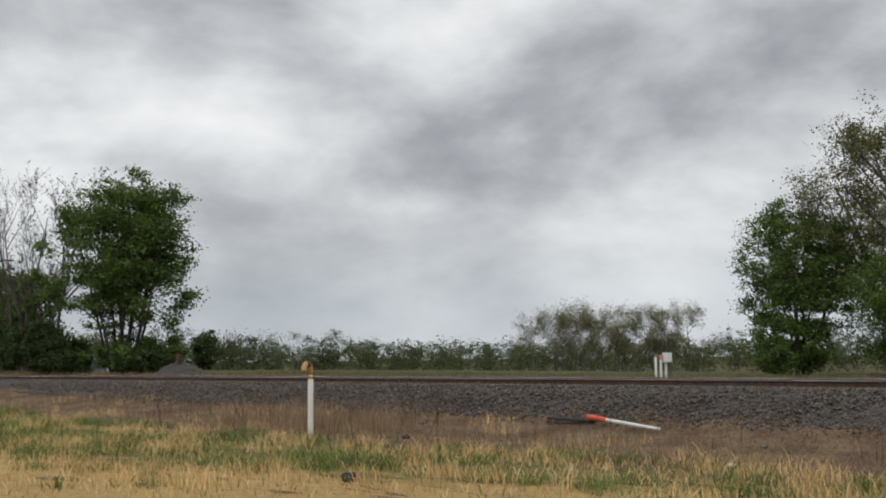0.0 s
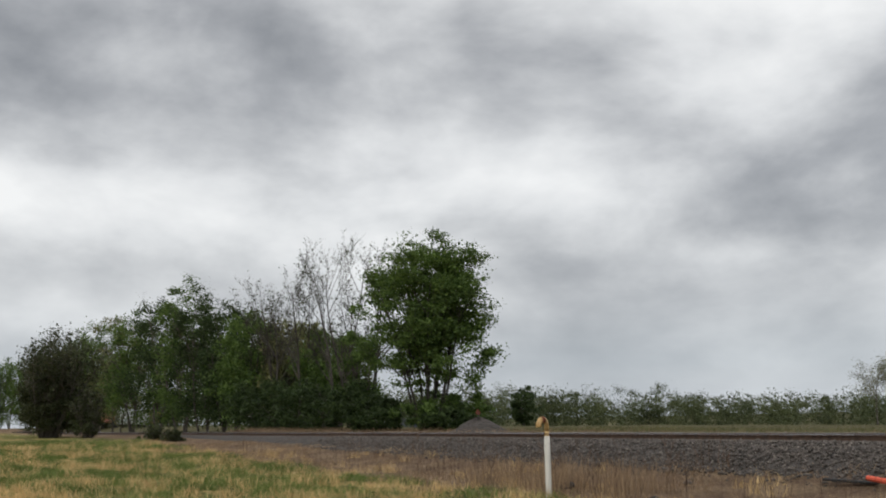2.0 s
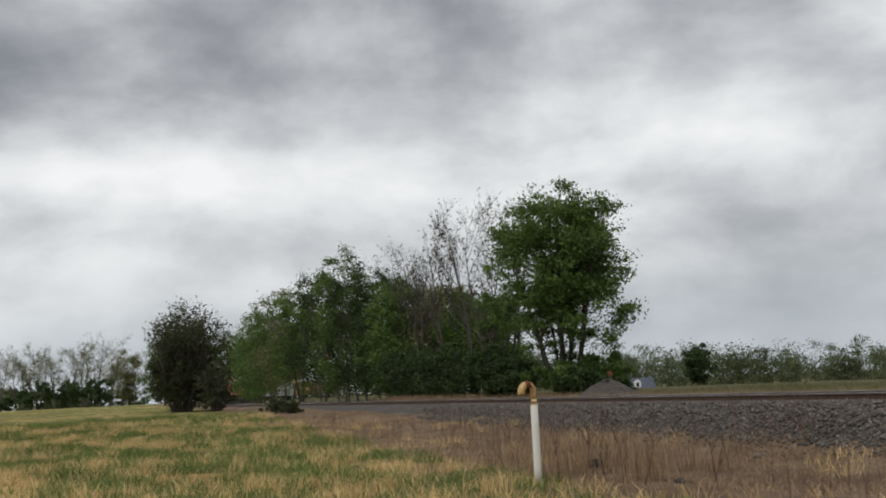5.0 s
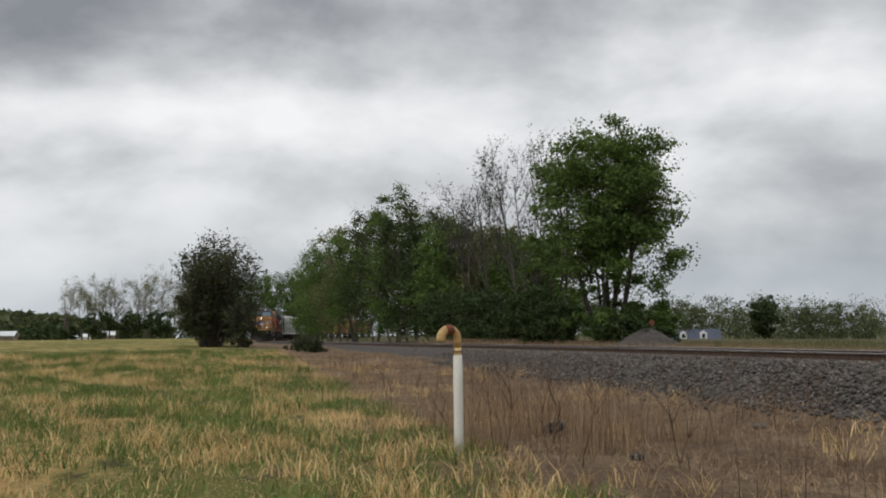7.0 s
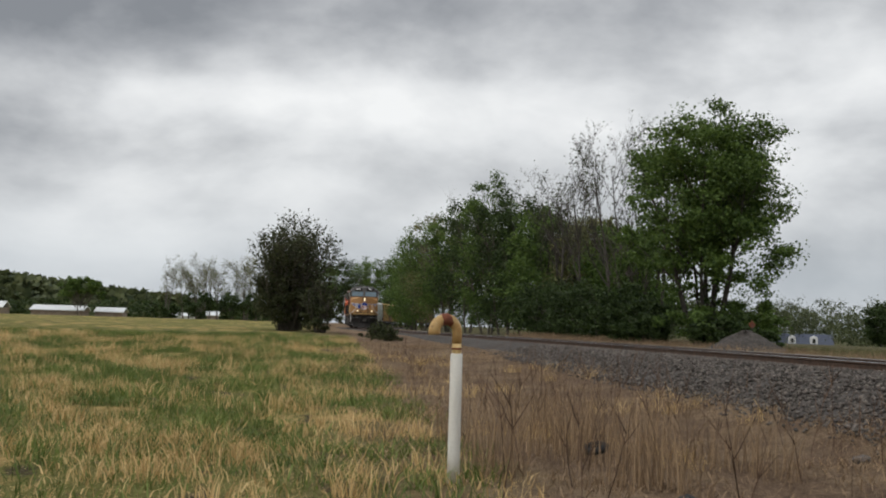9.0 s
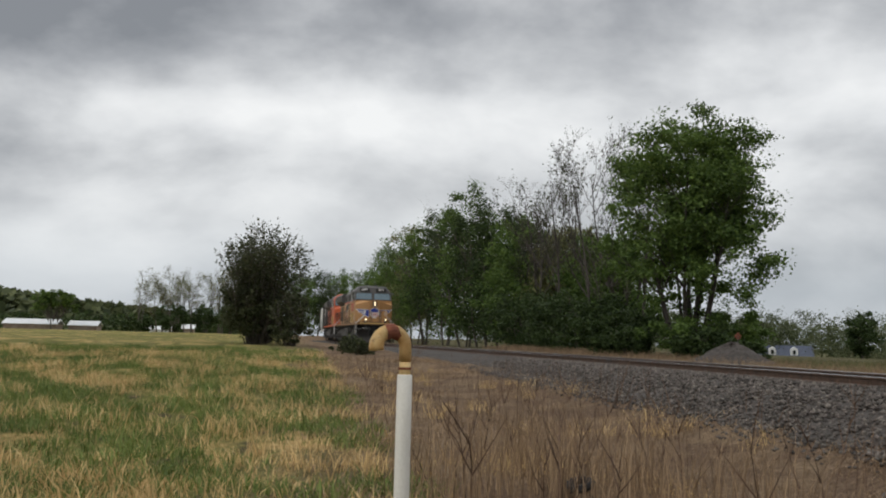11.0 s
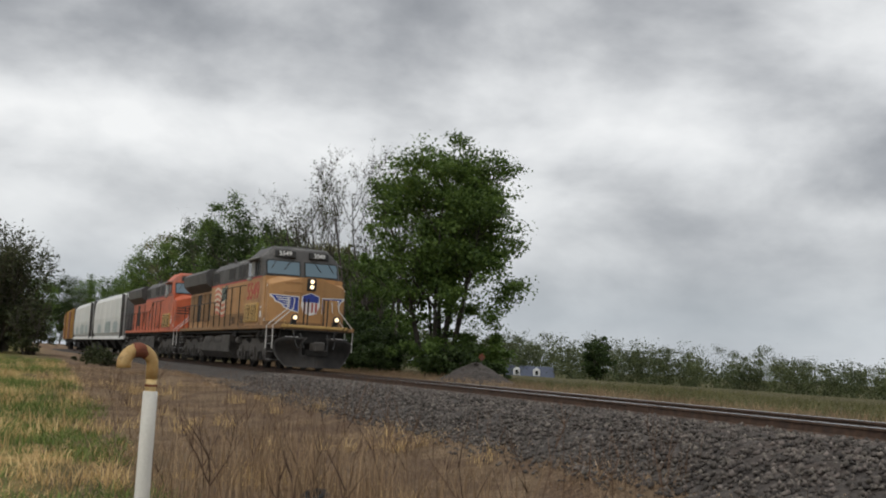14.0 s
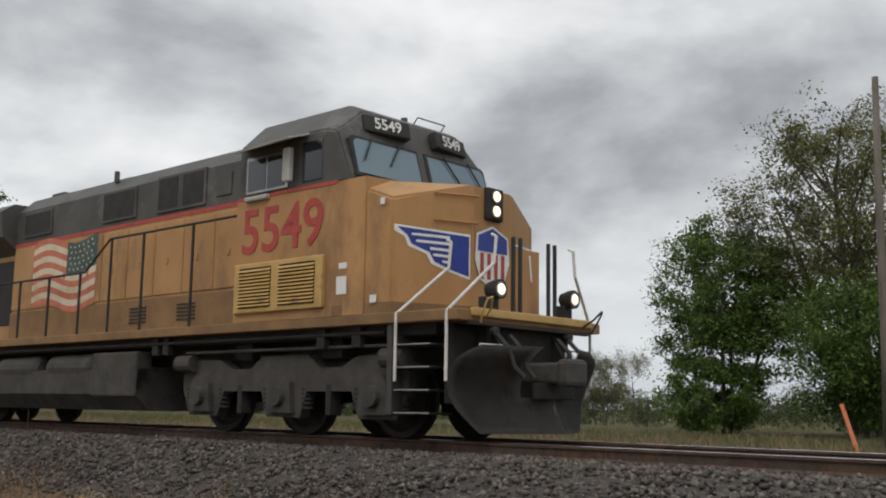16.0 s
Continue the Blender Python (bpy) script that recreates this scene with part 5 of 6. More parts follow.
def boxcar(back, mat, label):
    """A ribbed boxcar with a sliding door."""
    root = empty("boxcar")
    tagged(root, label, "boxcar", "boxcars")
    L = 14.5
    bm = bmesh.new()
    loft(bm, [[(x, -1.46, 1.1), (x, -1.46, 4.1), (x, 0, 4.4), (x, 1.46, 4.1), (x, 1.46, 1.1)] for x in (-0.3, -L + 0.3)])
    part("body", bm, mat, root)
    for s in (-1, 1):
        for k in range(13):
            x = -0.45 - k * (L - 0.9) / 12
            if abs(x + L / 2) < 1.3:
                continue
            bm = bmesh.new()
            box(bm, x - 0.06, x + 0.06, s * 1.48 - 0.04, s * 1.48 + 0.04, 1.15, 4.05, 0.01)
            part("rib", bm, mat, root)
        bm = bmesh.new()
        box(bm, -L / 2 - 1.4, -L / 2 + 1.4, s * 1.51 - 0.05, s * 1.51 + 0.05, 1.2, 3.95, 0.02)
        part("sliding_door", bm, M["boxcar_yellow"] if mat is M["boxcar_brown"] else M["boxcar_brown"], root)
    bm = bmesh.new()
    box(bm, -L - 0.2, 0.2, -1.2, 1.2, 0.8, 1.1)
    part("underframe", bm, M["under"], root)
    freight_truck(root, -1.9)
    freight_truck(root, -L + 1.9)
    TRAIN.append((root, back, 1.9, L - 1.9))


locomotive(M["yellow"], M["yellow_dirty"], M["loco_grey"], "yellow and grey diesel locomotive with lit headlights, weathered", 0.0, True)
locomotive(M["orange"], M["orange"], M["loco_grey"], "orange and black diesel locomotive coupled behind the leader", 18.2, False)
hopper_car(36.2, "pale grey covered hopper car with faded paint marks")
hopper_car(54.4, "pale grey covered hopper car with faded paint marks")
boxcar(72.6, M["boxcar_yellow"], "weathered mustard-yellow boxcar with brown door")
boxcar(87.7, M["boxcar_brown"], "rust-brown ribbed boxcar with yellow door")
boxcar(102.8, M["boxcar_brown"], "rust-brown ribbed boxcar with yellow door")
# ---------------------------------------------------------------- things by the track
M["post_white"] = material("post_white", (0.60, 0.58, 0.52), (0.74, 0.72, 0.66), 7, 0.6, stain=(0.36, 0.31, 0.24), stain_scale=9, stain_at=0.62, streak=0.25)
M["vent_yellow"] = material("vent_yellow", (0.66, 0.44, 0.17), (0.80, 0.62, 0.31), 9, 0.55, stain=(0.20, 0.05, 0.025), stain_scale=9.0, stain_at=0.60, bump=0.3, bump_dist=0.006)
M["rust"] = material("rust", (0.10, 0.03, 0.018), (0.22, 0.07, 0.035), 14, 0.9, bump=0.5, bump_dist=0.006)
M["marker_red"] = material("marker_red", (0.55, 0.07, 0.03), (0.68, 0.11, 0.05), 6, 0.6)
M["marker_orange"] = material("marker_orange", (0.62, 0.17, 0.08), (0.75, 0.26, 0.14), 6, 0.6)
M["cabinet"] = material("cabinet", (0.55, 0.56, 0.55), (0.68, 0.69, 0.67), 4, 0.6, stain=(0.4, 0.38, 0.34), stain_scale=3)
M["pole_wood"] = material("pole_wood", (0.09, 0.075, 0.062), (0.19, 0.165, 0.14), 5, 0.95, bump=0.6, streak=0.15)
M["roof_blue"] = material("roof_blue", (0.045, 0.055, 0.085), (0.085, 0.10, 0.14), 2, 0.85)
M["house_wall"] = material("house_wall", (0.10, 0.10, 0.11), (0.16, 0.16, 0.17), 3, 0.8)
M["barn_roof"] = material("barn_roof", (0.55, 0.57, 0.58), (0.72, 0.74, 0.75), 0.6, 0.45, stain=(0.4, 0.38, 0.35), stain_scale=0.5)
M["barn_wall"] = material("barn_wall", (0.16, 0.11, 0.08), (0.30, 0.25, 0.20), 0.8, 0.9)
M["rubber"] = material("rubber", (0.008, 0.008, 0.008), (0.022, 0.021, 0.02), 8, 0.8)


def vent_pipe(x, y):
    """The white post with its hooked vent: a square-edged sleeve, a rusty joint, a bent pipe open below."""
    z0 = float(land(x, y)) - 0.05
    root = empty("vent_pipe", pose(x, y, z0, 0, 0, -72.5))
    tagged(root, "white vent post with a rust-patched yellow hooked top", "vent pipe")
    bm = bmesh.new()
    n = 12
    rings = []
    for z, r in ((0.0, 0.053), (0.3, 0.054), (0.7, 0.053), (1.165, 0.052), (1.172, 0.046)):
        rings.append([(r * math.cos(k * math.tau / n) * 1.02, r * math.sin(k * math.tau / n), z) for k in range(n)])
    loft(bm, rings)
    part("post", bm, M["post_white"], root, "white painted post with scuffs", True)
    bm = bmesh.new()
    pipe(bm, [(0, 0, 1.15), (0, 0, 1.29)], 0.040, 14)
    part("pipe_joint", bm, M["vent_yellow"], root, "flaking pipe joint", True)
    bm = bmesh.new()
    pipe(bm, [(0, 0, 1.205), (0, 0, 1.222)], 0.046, 14)
    part("collar", bm, M["rust"], root)
    bm = bmesh.new()
    R = 0.110
    pts = [(0, 0, 1.26), (0, 0, 1.34)]
    for k in range(1, 15):
        a = math.pi * k / 14 * 1.07
        pts.append((R - R * math.cos(a), 0, 1.36 + R * math.sin(a)))
    rr = [0.043] * 3 + [0.044 + 0.010 * k / 13 for k in range(13)]
    pipe(bm, pts, rr, 16, caps=False)
    bmesh.ops.solidify(bm, geom=bm.faces[:], thickness=0.006)
    hook = part("vent_hook", bm, M["vent_yellow"], root, "yellow hooked vent with rust patches", True)
    # flaked-off paint: a bare rusty band over the crest, wider on the inner side
    rng = np.random.RandomState(4)
    bm = bmesh.new()
    rings = []
    for k in range(13):
        f = k / 12
        row_ = []
        for j in range(15):
            g = j / 14 * 2 - 1
            b = math.pi * (0.98 * g + 1.0) * 1.0
            inner = 0.5 - 0.5 * math.cos(b)
            a0 = 0.46 - 0.22 * inner + rng.uniform(-0.03, 0.03)
            a1 = 0.60 + 0.10 * inner + rng.uniform(-0.03, 0.03)
            a = math.pi * (a0 + (a1 - a0) * f)
            r = 0.0445 + 0.010 * a / math.pi + 0.0035
            out_ = R + r * math.cos(b)
            row_.append((R - out_ * math.cos(a), r * math.sin(b), 1.36 + out_ * math.sin(a)))
        rings.append(row_)
    loft(bm, rings, caps=False, closed=False)
    part("rust_patch", bm, M["rust"], hook, "flaking dark-red rust over the bend")


def fallen_marker():
    """A red and white marker stake fallen beside a dark tie."""
    a, b = Vector((6.45, -4.0, 0.28)), Vector((8.44, -4.4, 0.12))
    root = empty("fallen_marker")
    tagged(root, "fallen red and white marker stake on the verge", "marker stake")
    bm = bmesh.new()
    pipe(bm, [a, a.lerp(b, 0.28)], 0.05, 10)
    part("red_sleeve", bm, M["marker_red"], root, "red reflective sleeve")
    bm = bmesh.new()
    pipe(bm, [a.lerp(b, 0.28), a.lerp(b, 0.6), b], [0.036, 0.034, 0.03], 10)
    part("stake", bm, M["white"], root, "white stake")
    bm = bmesh.new()
    box(bm, -0.55, 0.55, -0.07, 0.07, 0, 0.05, 0.015)
    tie = obj("old_tie", bm, M["rubber"])
    tie.matrix_basis = pose(6.0, -3.95, float(land(6.0, -3.95)) + 0.06, 0, 2, 10)
    tagged(tie, "discarded dark timber tie beside the ballast", "railway tie")


def line_cabinet():
    x, y = -6.1, 18.5
    z = float(land(x, y))
    root = empty("line_cabinet", pose(x, y, z, 0, 0, 44))
    tagged(root, "pale metal signal cabinet on a post in the meadow", "signal cabinet")
    bm = bmesh.new()
    box(bm, -0.02, 0.36, -0.15, 0.15, 0.75, 1.18, 0.02)
    body = part("body", bm, M["cabinet"], root)
    bm = bmesh.new()
    box(bm, 0.02, 0.32, -0.17, -0.15, 0.79, 1.14, 0.006)
    part("door", bm, M["cabinet"], body)
    bm = bmesh.new()
    pipe(bm, [(0.1, 0, -0.1), (0.1, 0, 0.78)], 0.06, 10)
    part("leg", bm, M["cabinet"], root)
    bm = bmesh.new()
    pipe(bm, [(0.28, 0, -0.1), (0.28, 0, 0.78)], 0.03, 8)
    part("conduit", bm, M["loco_grey"], root)
    for dx, h in ((-0.34, 1.0), (-0.12, 1.1)):
        p = empty("marker_post", pose(x + dx * 0.72, y + dx * 0.70, z))
        tagged(p, "short white marker post beside the cabinet", "marker post", "cabinet posts")
        bm = bmesh.new()
        pipe(bm, [(0, 0, -0.1), (0, 0, h * 0.8)], 0.055, 10)
        part("post", bm, M["white"], p)
        bm = bmesh.new()
        pipe(bm, [(0, 0, h * 0.8), (0, 0, h * 0.97), (0, 0, h)], [0.056, 0.056, 0.03], 10)
        part("cap", bm, M["white"] if dx < -0.2 else M["marker_orange"], p)


def utility_pole():
    x, y = 7.0, 14.0
    root = empty("utility_pole", pose(x, y, float(land(x, y)) - 0.2, 0, 0.6, 0))
    tagged(root, "weathered grey wooden utility pole by the meadow", "utility pole")
    bm = bmesh.new()
    pipe(bm, [(0, 0, 0), (0.01, 0, 3.0), (-0.02, 0.02, 6.0), (0, 0, 9.1)], [0.115, 0.105, 0.09, 0.075], 12)
    part("shaft", bm, M["pole_wood"], root, smooth=True)
    st = empty("marker_stake", pose(7.15, 11.9, float(land(7.15, 11.9)) - 0.05, 0, 0, 0))
    tagged(st, "leaning orange plastic marker stake in the grass", "marker stake")
    bm = bmesh.new()
    box(bm, -0.045, 0.045, -0.012, 0.012, 0.0, 1.22, 0.006)
    p = part("stake", bm, M["marker_orange"], st)
    p.matrix_basis = pose(0, 0, 0, 0, -17, 43)


def gravel_mound():
    rng = np.random.RandomState(5)
    x0, y0 = -26.6, 6.65
    bm = bmesh.new()
    rings = []
    for i in range(12):
        f = i / 11
        rings.append([(2.5 * f * math.cos(a) * (1 + 0.12 * math.sin(3 * a + 1)) + rng.normal() * 0.02, 2.2 * f * math.sin(a) * (1 + 0.1 * math.sin(2 * a)) + rng.normal() * 0.02, 0.95 * (1 - f ** 1.35) * (1 + 0.12 * math.sin(2 * a + 4 * f)) - 0.1 * f + rng.normal() * 0.02) for a in np.linspace(0, math.tau, 29)[:-1]])
    loft(bm, rings, caps=False)
    ob = obj("gravel_mound", bm, M["gravel"])
    ob.location = (x0, y0, float(land(x0, y0)) - 0.02)
    tagged(ob, "heap of dark grey gravel beyond the rails", "gravel heap")
    s = empty("small_sign", pose(x0 - 2.2, y0 + 1.2, float(land(x0, y0))))
    tagged(s, "small rusty red sign behind the gravel heap", "sign")
    bm = bmesh.new()
    pipe(bm, [(0, 0, 0), (0, 0, 1.3)], 0.02, 6)
    part("post", bm, M["loco_grey"], s)
    bm = bmesh.new()
    loft(bm, [[(0.012, 0, 1.10), (0.012, 0.16, 1.27), (0.012, 0, 1.44), (0.012, -0.16, 1.27)], [(-0.012, 0, 1.10), (-0.012, 0.16, 1.27), (-0.012, 0, 1.44), (-0.012, -0.16, 1.27)]])
    part("panel", bm, M["rust"], s)


def dormer_house():
    x, y = -140.9, 63.8
    root = empty("house", pose(x, y, -2.55, 0, 0, 66))
    tagged(root, "dark house with blue-grey roof and two white dormers", "house")
    bm = bmesh.new()
    box(bm, -6.0, 5.6, -0.2, 7.0, -0.4, 2.5)
    part("wall", bm, M["house_wall"], root)
    bm = bmesh.new()
    prism_pts = [(-0.7, 2.35), (3.4, 4.35), (7.5, 2.35), (7.5, 2.15), (3.4, 4.12), (-0.7, 2.15)]
    loft(bm, [[(xx, yy, zz) for yy, zz in prism_pts] for xx in (-6.4, 6.0)])
    part("roof", bm, M["roof_blue"], root, "blue-grey pitched roof")
    for xx in (-0.1, 3.1):
        d = bmesh.new()
        loft(d, [[(xx - 0.55, yy, 2.7), (xx + 0.55, yy, 2.7), (xx + 0.55, yy, 3.75), (xx, yy, 4.15), (xx - 0.55, yy, 3.75)] for yy in (0.3, 2.6)])
        dm = part("dormer", d, M["white"], root, "white gabled dormer")
        b2 = bmesh.new()
        box(b2, xx - 0.22, xx + 0.22, 0.24, 0.30, 2.95, 3.65)
        part("window", b2, M["dark_glass"], dm)
    for xx in (-4.2, -1.5, 1.5, 4.0):
        b2 = bmesh.new()
        box(b2, xx - 0.4, xx + 0.4, -0.26, -0.2, 0.9, 1.9)
        part("window", b2, M["dark_glass"], root)
    b2 = bmesh.new()
    box(b2, 5.5, 5.75, -0.35, -0.1, -0.3, 2.4)
    part("corner_board", b2, M["white"], root)


def barns():
    for k, (y, w, h, d) in enumerate([(-100.0, 9.0, 3.2, 8.0), (-80.5, 14.0, 2.6, 9.0), (-66.5, 7.5, 2.4, 8.0), (-46.0, 6.0, 1.6, 5.0), (-38.0, 3.0, 2.2, 4.0)]):
        x = -296.0
        root = empty("barn", pose(x, y, float(land(x, y)) - 0.2))
        tagged(root, "distant low barn with pale metal roof", "barn", "barns beyond the field")
        bm = bmesh.new()
        box(bm, -d / 2, d / 2, -w / 2, w / 2, 0, h * 0.62)
        part("wall", bm, M["barn_wall"] if k != 3 else M["barn_roof"], root)
        bm = bmesh.new()
        loft(bm, [[(-d / 2 - 0.4, yy, h * 0.6), (0, yy, h * 1.12), (d / 2 + 0.4, yy, h * 0.6), (d / 2 + 0.4, yy, h * 0.66), (0, yy, h * 1.2), (-d / 2 - 0.4, yy, h * 0.66)] for yy in (-w / 2 - 0.4, w / 2 + 0.4)])
        part("roof", bm, M["barn_roof"], root)


def scrap():
    """Small black and pale litter on the verge."""
    bm = bmesh.new()
    rings = []
    for k in range(18):
        a = k * math.tau / 18
        c = Vector((0.11 * math.cos(a), 0.11 * math.sin(a), 0.045))
        rings.append([c + Vector((math.cos(a) * 0.04 * math.cos(b), math.sin(a) * 0.04 * math.cos(b), 0.045 * math.sin(b))) for b in np.linspace(0, math.tau, 9)[:-1]])
    loft(bm, rings + [rings[0]], caps=False)
    ob = obj("scrap_tyre", bm, M["rubber"])
    ob.matrix_basis = pose(1.8, -7.4, float(land(1.8, -7.4)) + 0.06, 14, 8, 0)
    tagged(ob, "small black rubber ring lying in dry grass", "tyre")
    rng = np.random.RandomState(8)
    for x, y, s in ((4.6, -7.4, 0.08), (12.3, -8.6, 0.05), (11.0, -5.2, 0.07), (9.7, -13.2, 0.125), (2.0, -4.4, 0.1)):
        bm = bmesh.new()
        bmesh.ops.create_icosphere(bm, subdivisions=2, radius=s)
        for v in bm.verts:
            v.co *= 1 + rng.normal() * 0.09
            v.co.z *= 0.65
        ob = obj("rock", bm, M["white"] if s == 0.05 else M["rubber"] if s == 0.08 or s > 0.12 else M["stone"])
        ob.location = (x, y, float(land(x, y)) + s * 0.3)
        tagged(ob, "pale stone lying on the verge" if s == 0.05 else "dark lump lying in the dry grass", "rock", "loose lumps on the verge")


vent_pipe(4.0, -9.3)
fallen_marker()
line_cabinet()
utility_pole()
gravel_mound()
dormer_house()
barns()
scrap()


# ---------------------------------------------------------------- grass, weeds and stones


def blades(name, x, y, height, width, lean, mat, rng, label, category, lift=0.0):
    """Bent tapering blades, one at each place."""
    n = len(x)
    z = land(x, y) - 0.02 + lift
    a = rng.uniform(0, math.tau, n)
    d = rng.uniform(0, math.tau, n)
    side = np.stack([np.cos(a), np.sin(a), 0 * a], 1) * (width[:, None] / 2)
    tip = np.stack([np.cos(d), np.sin(d), 0 * d], 1) * (lean * height)[:, None]
    up = np.zeros((n, 3))
    up[:, 2] = height
    p = np.stack([x, y, z], 1)
    mid, top = p + up * 0.55 + tip * 0.3, p + up * (1 - 0.25 * lean[:, None] ** 2) + tip
    v = np.stack([p - side, p + side, mid + side * 0.7, mid - side * 0.7, top + side * 0.12, top - side * 0.12], 1).reshape(-1, 3)
    k = np.arange(n)[:, None] * 6
    q = np.concatenate([k + np.array([0, 1, 2, 3]), k + np.array([3, 2, 4, 5])], 1).reshape(-1, 4)
    return tagged(fast_mesh(name, v, q, mat), label, category, kind="stuff")


def noise2(x, y, s, seed=0):
    return 0.5 + 0.25 * (np.sin(x * s + 1.7 * np.sin(y * s * 0.8 + seed)) + np.sin(y * s * 1.3 + 2.1 * np.sin(x * s * 0.7 + seed * 2.0)))


def scatter(rng, n, x0, x1, y0, y1, keep):
    x, y = rng.uniform(x0, x1, n), rng.uniform(y0, y1, n)
    k = keep(x, y) > rng.uniform(0, 1, n)
    return x[k], y[k]


def clump(rng, cx, cy, per, r):
    k = np.repeat(np.arange(len(cx)), per)
    return cx[k] + rng.normal(size=len(k)) * r, cy[k] + rng.normal(size=len(k)) * r


def build_plants():
    rng = np.random.RandomState(31)
    # short field grass: straw and green in drifts, thicker near the path
    x, y = scatter(rng, 240000, -34, 19, -25, -9.0, lambda a, b: (0.22 + 0.78 * smooth(1.5, -5.0, a)) * (0.25 + 0.75 * smooth(-17.0, -13.0, b - 0.34 * (a - 4))) * (0.85 * smooth(0.26, 0.50, noise2(a, b, 0.55, 3)) + 0.05) * smooth(0.24, 0.40, noise2(a * 0.6, b * 1.7, 1.7, 7)))
    blades("field_grass_green", x, y, rng.uniform(0.05, 0.17, len(x)), rng.uniform(0.008, 0.02, len(x)), rng.uniform(0.2, 0.9, len(x)), M["grass_green"], rng, "short green grass in drifts over the field", "grass")
    x, y = scatter(rng, 130000, -34, 19, -25, -8.6, lambda a, b: np.minimum(1.0, 0.42 * smooth(0.52, 0.30, noise2(a, b, 0.55, 3)) + 0.06 + 0.32 * smooth(-2.0, 5.0, a)) * smooth(0.22, 0.40, noise2(a * 0.6, b * 1.7, 1.7, 7)))
    blades("field_grass_straw", x, y, rng.uniform(0.05, 0.19, len(x)), rng.uniform(0.008, 0.02, len(x)), rng.uniform(0.3, 1.1, len(x)), M["grass_straw"], rng, "short dry straw-coloured grass over the field", "grass")
    cx, cy = scatter(rng, 3000, -34, 16, -20, -8.8, lambda a, b: (0.15 + 0.85 * smooth(0.35, 0.6, noise2(a, b * 1.6, 0.9, 15))) * (0.08 + 0.92 * smooth(-16.5, -12.5, b - 0.34 * (a - 4))))
    x, y = clump(rng, cx, cy, 32, 0.15)
    blades("green_tufts", x, y, rng.uniform(0.08, 0.26, len(x)), rng.uniform(0.008, 0.02, len(x)), rng.uniform(0.3, 1.3, len(x)), M["grass_green"], rng, "leaning green tufts in rows over the field", "grass")
    cx, cy = scatter(rng, 1350, -30, 18, -22, -8.8, lambda a, b: (0.15 + 0.85 * smooth(0.4, 0.65, noise2(a, b * 1.5, 0.9, 5))) * (0.35 + 0.65 * smooth(-18.0, -13.0, b - 0.34 * (a - 4))))
    x, y = clump(rng, cx, cy, 34, 0.14)
    blades("grass_tufts", x, y, rng.uniform(0.12, 0.34, len(x)), rng.uniform(0.008, 0.018, len(x)), rng.uniform(0.2, 0.9, len(x)), M["grass_straw"], rng, "pale tufts of longer dry grass in the field", "grass")
    # tall brown grass on the verge
    cx, cy = scatter(rng, 1500, -30, 16, -9.8, -3.3, lambda a, b: 0.25 + 0.75 * smooth(0.35, 0.7, noise2(a, b, 0.8, 9)))
    x, y = clump(rng, cx, cy, 30, 0.19)
    blades("verge_grass", x, y, rng.uniform(0.03, 0.24, len(x)), rng.uniform(0.006, 0.014, len(x)), rng.uniform(0.4, 2.2, len(x)), M["grass_brown"], rng, "dry brown grass matted over the verge", "grass")
    cx, cy = scatter(rng, 105, -3.5, 4.4, -9.0, -5.6, lambda a, b: np.exp(-((a - 1.2) / 2.2) ** 2 - ((b + 7.6) / 1.1) ** 2) + 0.05)
    x, y = clump(rng, cx, cy, 55, 0.20)
    blades("tall_grass", x, y, rng.uniform(0.3, 0.85, len(x)), rng.uniform(0.006, 0.012, len(x)), rng.uniform(0.05, 0.5, len(x)), M["grass_brown"], rng, "tall tawny dead grass standing beside the post", "grass")
    cx, cy = scatter(rng, 260, -22, 14, -9.2, -3.8, lambda a, b: smooth(0.5, 0.8, noise2(a, b, 1.0, 21)))
    x, y = clump(rng, cx, cy, 30, 0.12)
    blades("pale_tufts", x, y, rng.uniform(0.1, 0.4, len(x)), rng.uniform(0.006, 0.012, len(x)), rng.uniform(0.3, 1.4, len(x)), M["grass_straw"], rng, "pale dry tufts bent over on the verge", "grass")
    # flat straw litter
    x, y = scatter(rng, 110000, -24, 16, -9.8, -3.1, lambda a, b: 0.25 + 0.5 * noise2(a, b, 1.1, 4))
    blades("straw_litter", x, y, rng.uniform(0.02, 0.06, len(x)), rng.uniform(0.006, 0.012, len(x)), rng.uniform(2.0, 6.0, len(x)), M["grass_brown"], rng, "flattened straw litter on the ground", "grass")
    x, y = scatter(rng, 150000, 2, 19, -21, -10.0, lambda a, b: (0.2 + 0.8 * noise2(a, b, 0.8, 6)) * smooth(-8.5, -12.0, b - 0.34 * (a - 4)))
    blades("mown_straw", x, y, rng.uniform(0.012, 0.05, len(x)), rng.uniform(0.006, 0.014, len(x)), rng.uniform(2.0, 7.0, len(x)), M["grass_straw"], rng, "mown straw lying flat over the field", "grass")
    # thin dark weed stalks, standing into the ballast
    x, y = scatter(rng, 4200, -26, 17, -8.2, -1.9, lambda a, b: 0.05 + 0.8 * smooth(0.58, 0.85, noise2(a, b, 0.9, 12)))
    blades("weed_stalks", x, y, rng.uniform(0.25, 0.85, len(x)) * np.where(y > -4, 0.75, 1.0), rng.uniform(0.006, 0.012, len(x)), rng.uniform(0.0, 0.3, len(x)), M["stalk"], rng, "thin dark dead weed stalks along the track", "weeds", lift=np.where(y > -4.2, 0.1, 0.0))
    # rough grass behind the rails
    x, y = scatter(rng, 30000, -60, 14, 3.2, 8.0, lambda a, b: 0.4 + 0.6 * noise2(a, b, 1.2, 2))
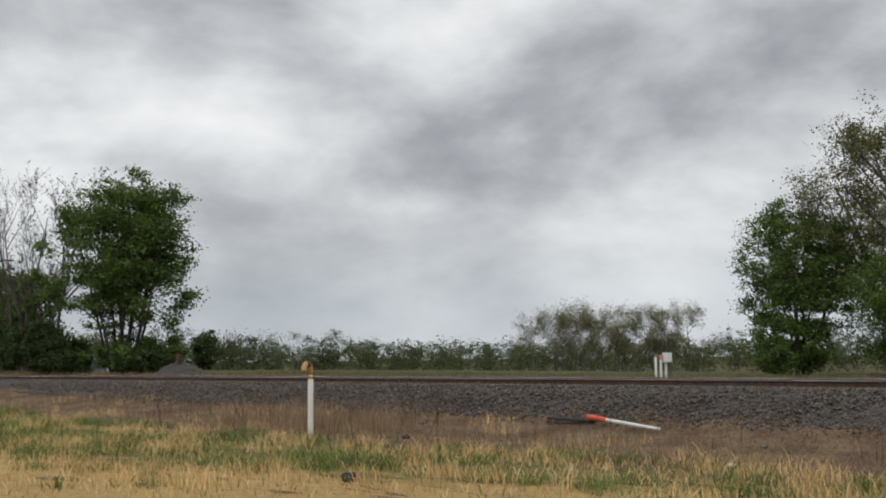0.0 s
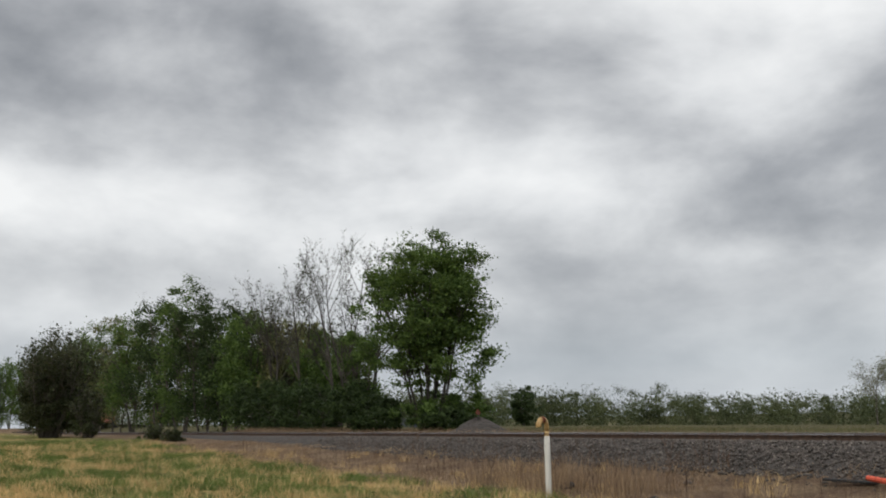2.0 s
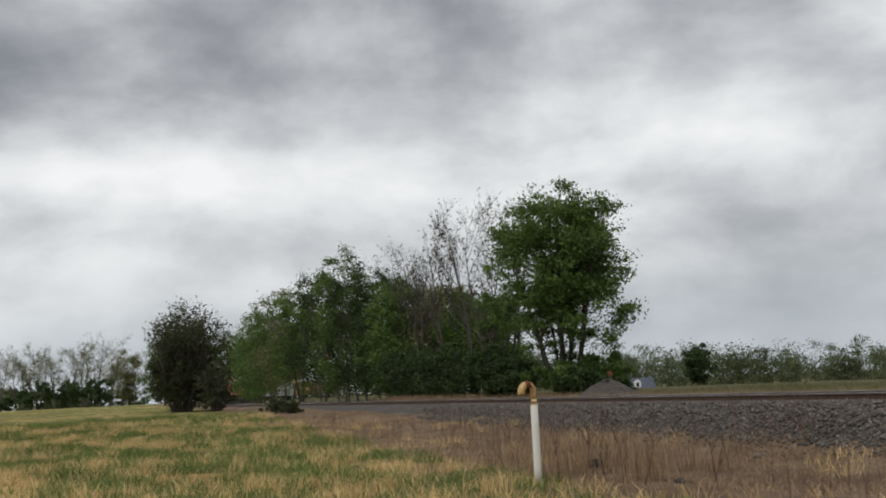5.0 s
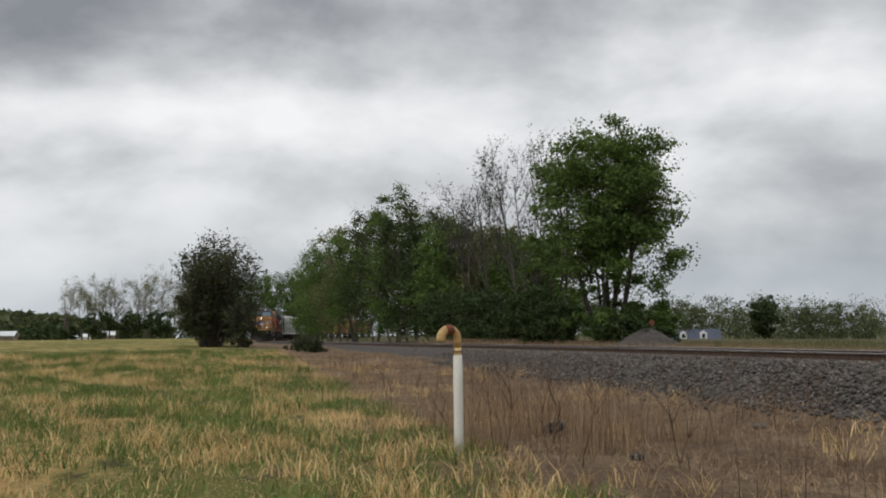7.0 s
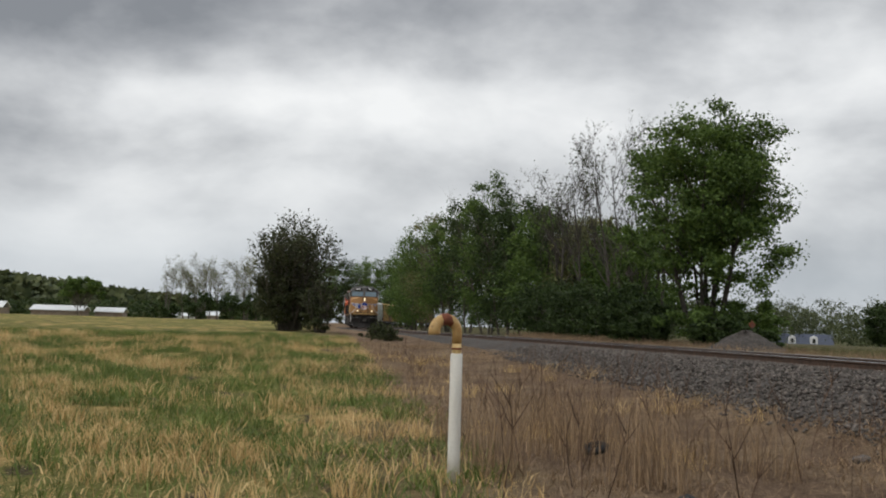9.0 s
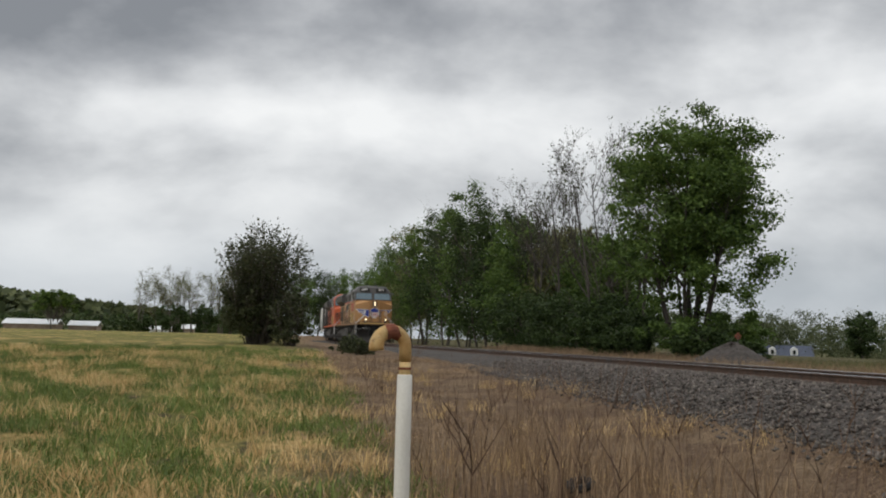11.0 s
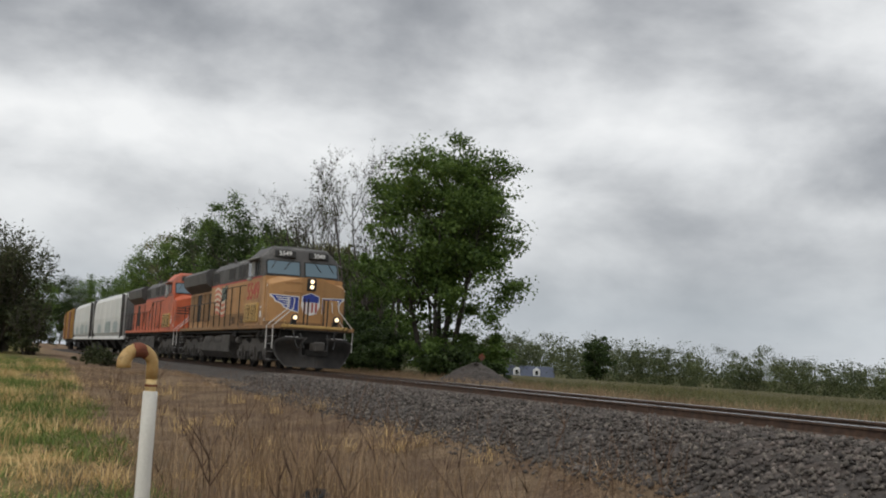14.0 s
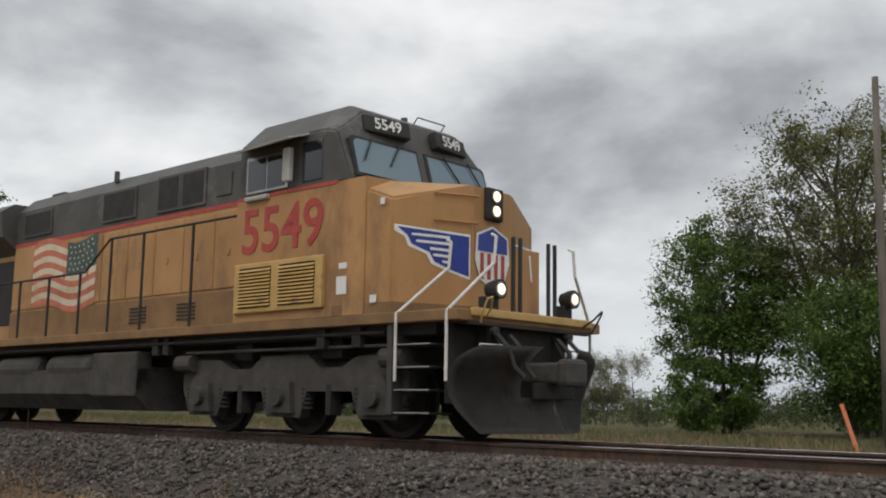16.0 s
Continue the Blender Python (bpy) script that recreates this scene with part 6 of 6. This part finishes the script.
    blades("far_side_grass", x, y, rng.uniform(0.2, 0.55, len(x)), rng.uniform(0.01, 0.025, len(x)), rng.uniform(0.1, 0.7, len(x)), M["grass_brown"], rng, "rough dry grass behind the rails", "grass")
    x, y = scatter(rng, 30000, -40, 12, 6.0, 24.0, lambda a, b: 0.8 + 0 * a)
    blades("meadow_grass", x, y, rng.uniform(0.12, 0.35, len(x)), rng.uniform(0.012, 0.03, len(x)), rng.uniform(0.2, 0.9, len(x)), M["grass_meadow"], rng, "green meadow grass beyond the track", "grass")
    # a few branching dead weeds near the post
    out = []
    for k in range(46):
        px, py = (rng.uniform(-6, 5.5), rng.uniform(-9.2, -4.2))
        tips = []
        grow(rng, (px, py, float(land(px, py)) - 0.02), (rng.normal() * 0.25, rng.normal() * 0.25, 1), rng.uniform(0.5, 1.15), 0.007, 1, out, tips, 0.55, 0.4, 4, 0.08, 0.4)
    tagged(bars("dead_weeds", out, M["stalk"], None), "branching dead weeds near the post", "weeds", kind="stuff")
    # loose ballast stones
    n = 42000
    s = rng.uniform(-24, 22, n)
    o = np.where(rng.uniform(0, 1, n) < 0.85, -0.9 - 2.75 * rng.uniform(0, 1, n) ** 0.9 - 0.5 * rng.uniform(0, 1, n) ** 5, rng.uniform(-0.7, 2.6, n))
    x, y = np.interp(s, S, LINE_X), np.interp(s, S, LINE_Y) + o
    zb = np.interp(o, [-4.5, -3.8, -2.6, -1.9, 1.9, 2.75], [-0.12, 0.12, 0.66, 0.80, 0.80, 0.68])
    z = np.maximum(zb, land(x, y)) + rng.uniform(-0.01, 0.03, n)
    r = rng.uniform(0.016, 0.05, n)
    base = np.array([[1, 0, 0], [0, 1, 0], [-1, 0, 0], [0, -1, 0], [0, 0, 1], [0, 0, -1]], float)
    v = base[None] * (r[:, None, None] * rng.uniform(0.6, 1.3, (n, 6, 1))) + rng.normal(size=(n, 6, 3)) * (r[:, None, None] * 0.22)
    a = rng.uniform(0, math.tau, n)
    ca, sa = np.cos(a)[:, None], np.sin(a)[:, None]
    v = np.stack([v[..., 0] * ca - v[..., 1] * sa, v[..., 0] * sa + v[..., 1] * ca, v[..., 2] * 0.8], -1) + np.stack([x, y, z], 1)[:, None]
    tri = np.array([[0, 1, 4], [1, 2, 4], [2, 3, 4], [3, 0, 4], [1, 0, 5], [2, 1, 5], [3, 2, 5], [0, 3, 5]])
    f = (np.arange(n)[:, None, None] * 6 + tri[None]).reshape(-1, 3)
    tagged(fast_mesh("ballast_stones", v.reshape(-1, 3), f, M["stone"]), "loose angular grey ballast stones", "ballast", kind="stuff")


build_plants()


def vehicle_pose(t, back, a, b):
    """A vehicle whose front is 'back' metres behind the leading nose, carried on trucks a and b metres behind its own front."""
    s = front_at(t) - back
    xa, ya, _ = line(s - a)
    xb, yb, _ = line(s - b)
    h = math.atan2(ya - yb, xa - xb)
    return pose(xa + math.cos(h) * a, ya + math.sin(h) * a, RAIL, 0, 0, math.degrees(h))


def motions():
    for ob, back, a, b in TRAIN:
        walk(ob, [(k * 0.5, vehicle_pose(k * 0.5, back, a, b)) for k in range(33)])
    # the leader's wheels roll along the rail
    turn = [(k / 30, (front_at(k / 30) - front_at(0)) / 0.53) for k in range(481)]
    for ob, x in WHEELS:
        walk(ob, [(t, pose(x, 0, 0.53, 0, math.degrees(a) % 360, 0)) for t, a in turn])


motions()
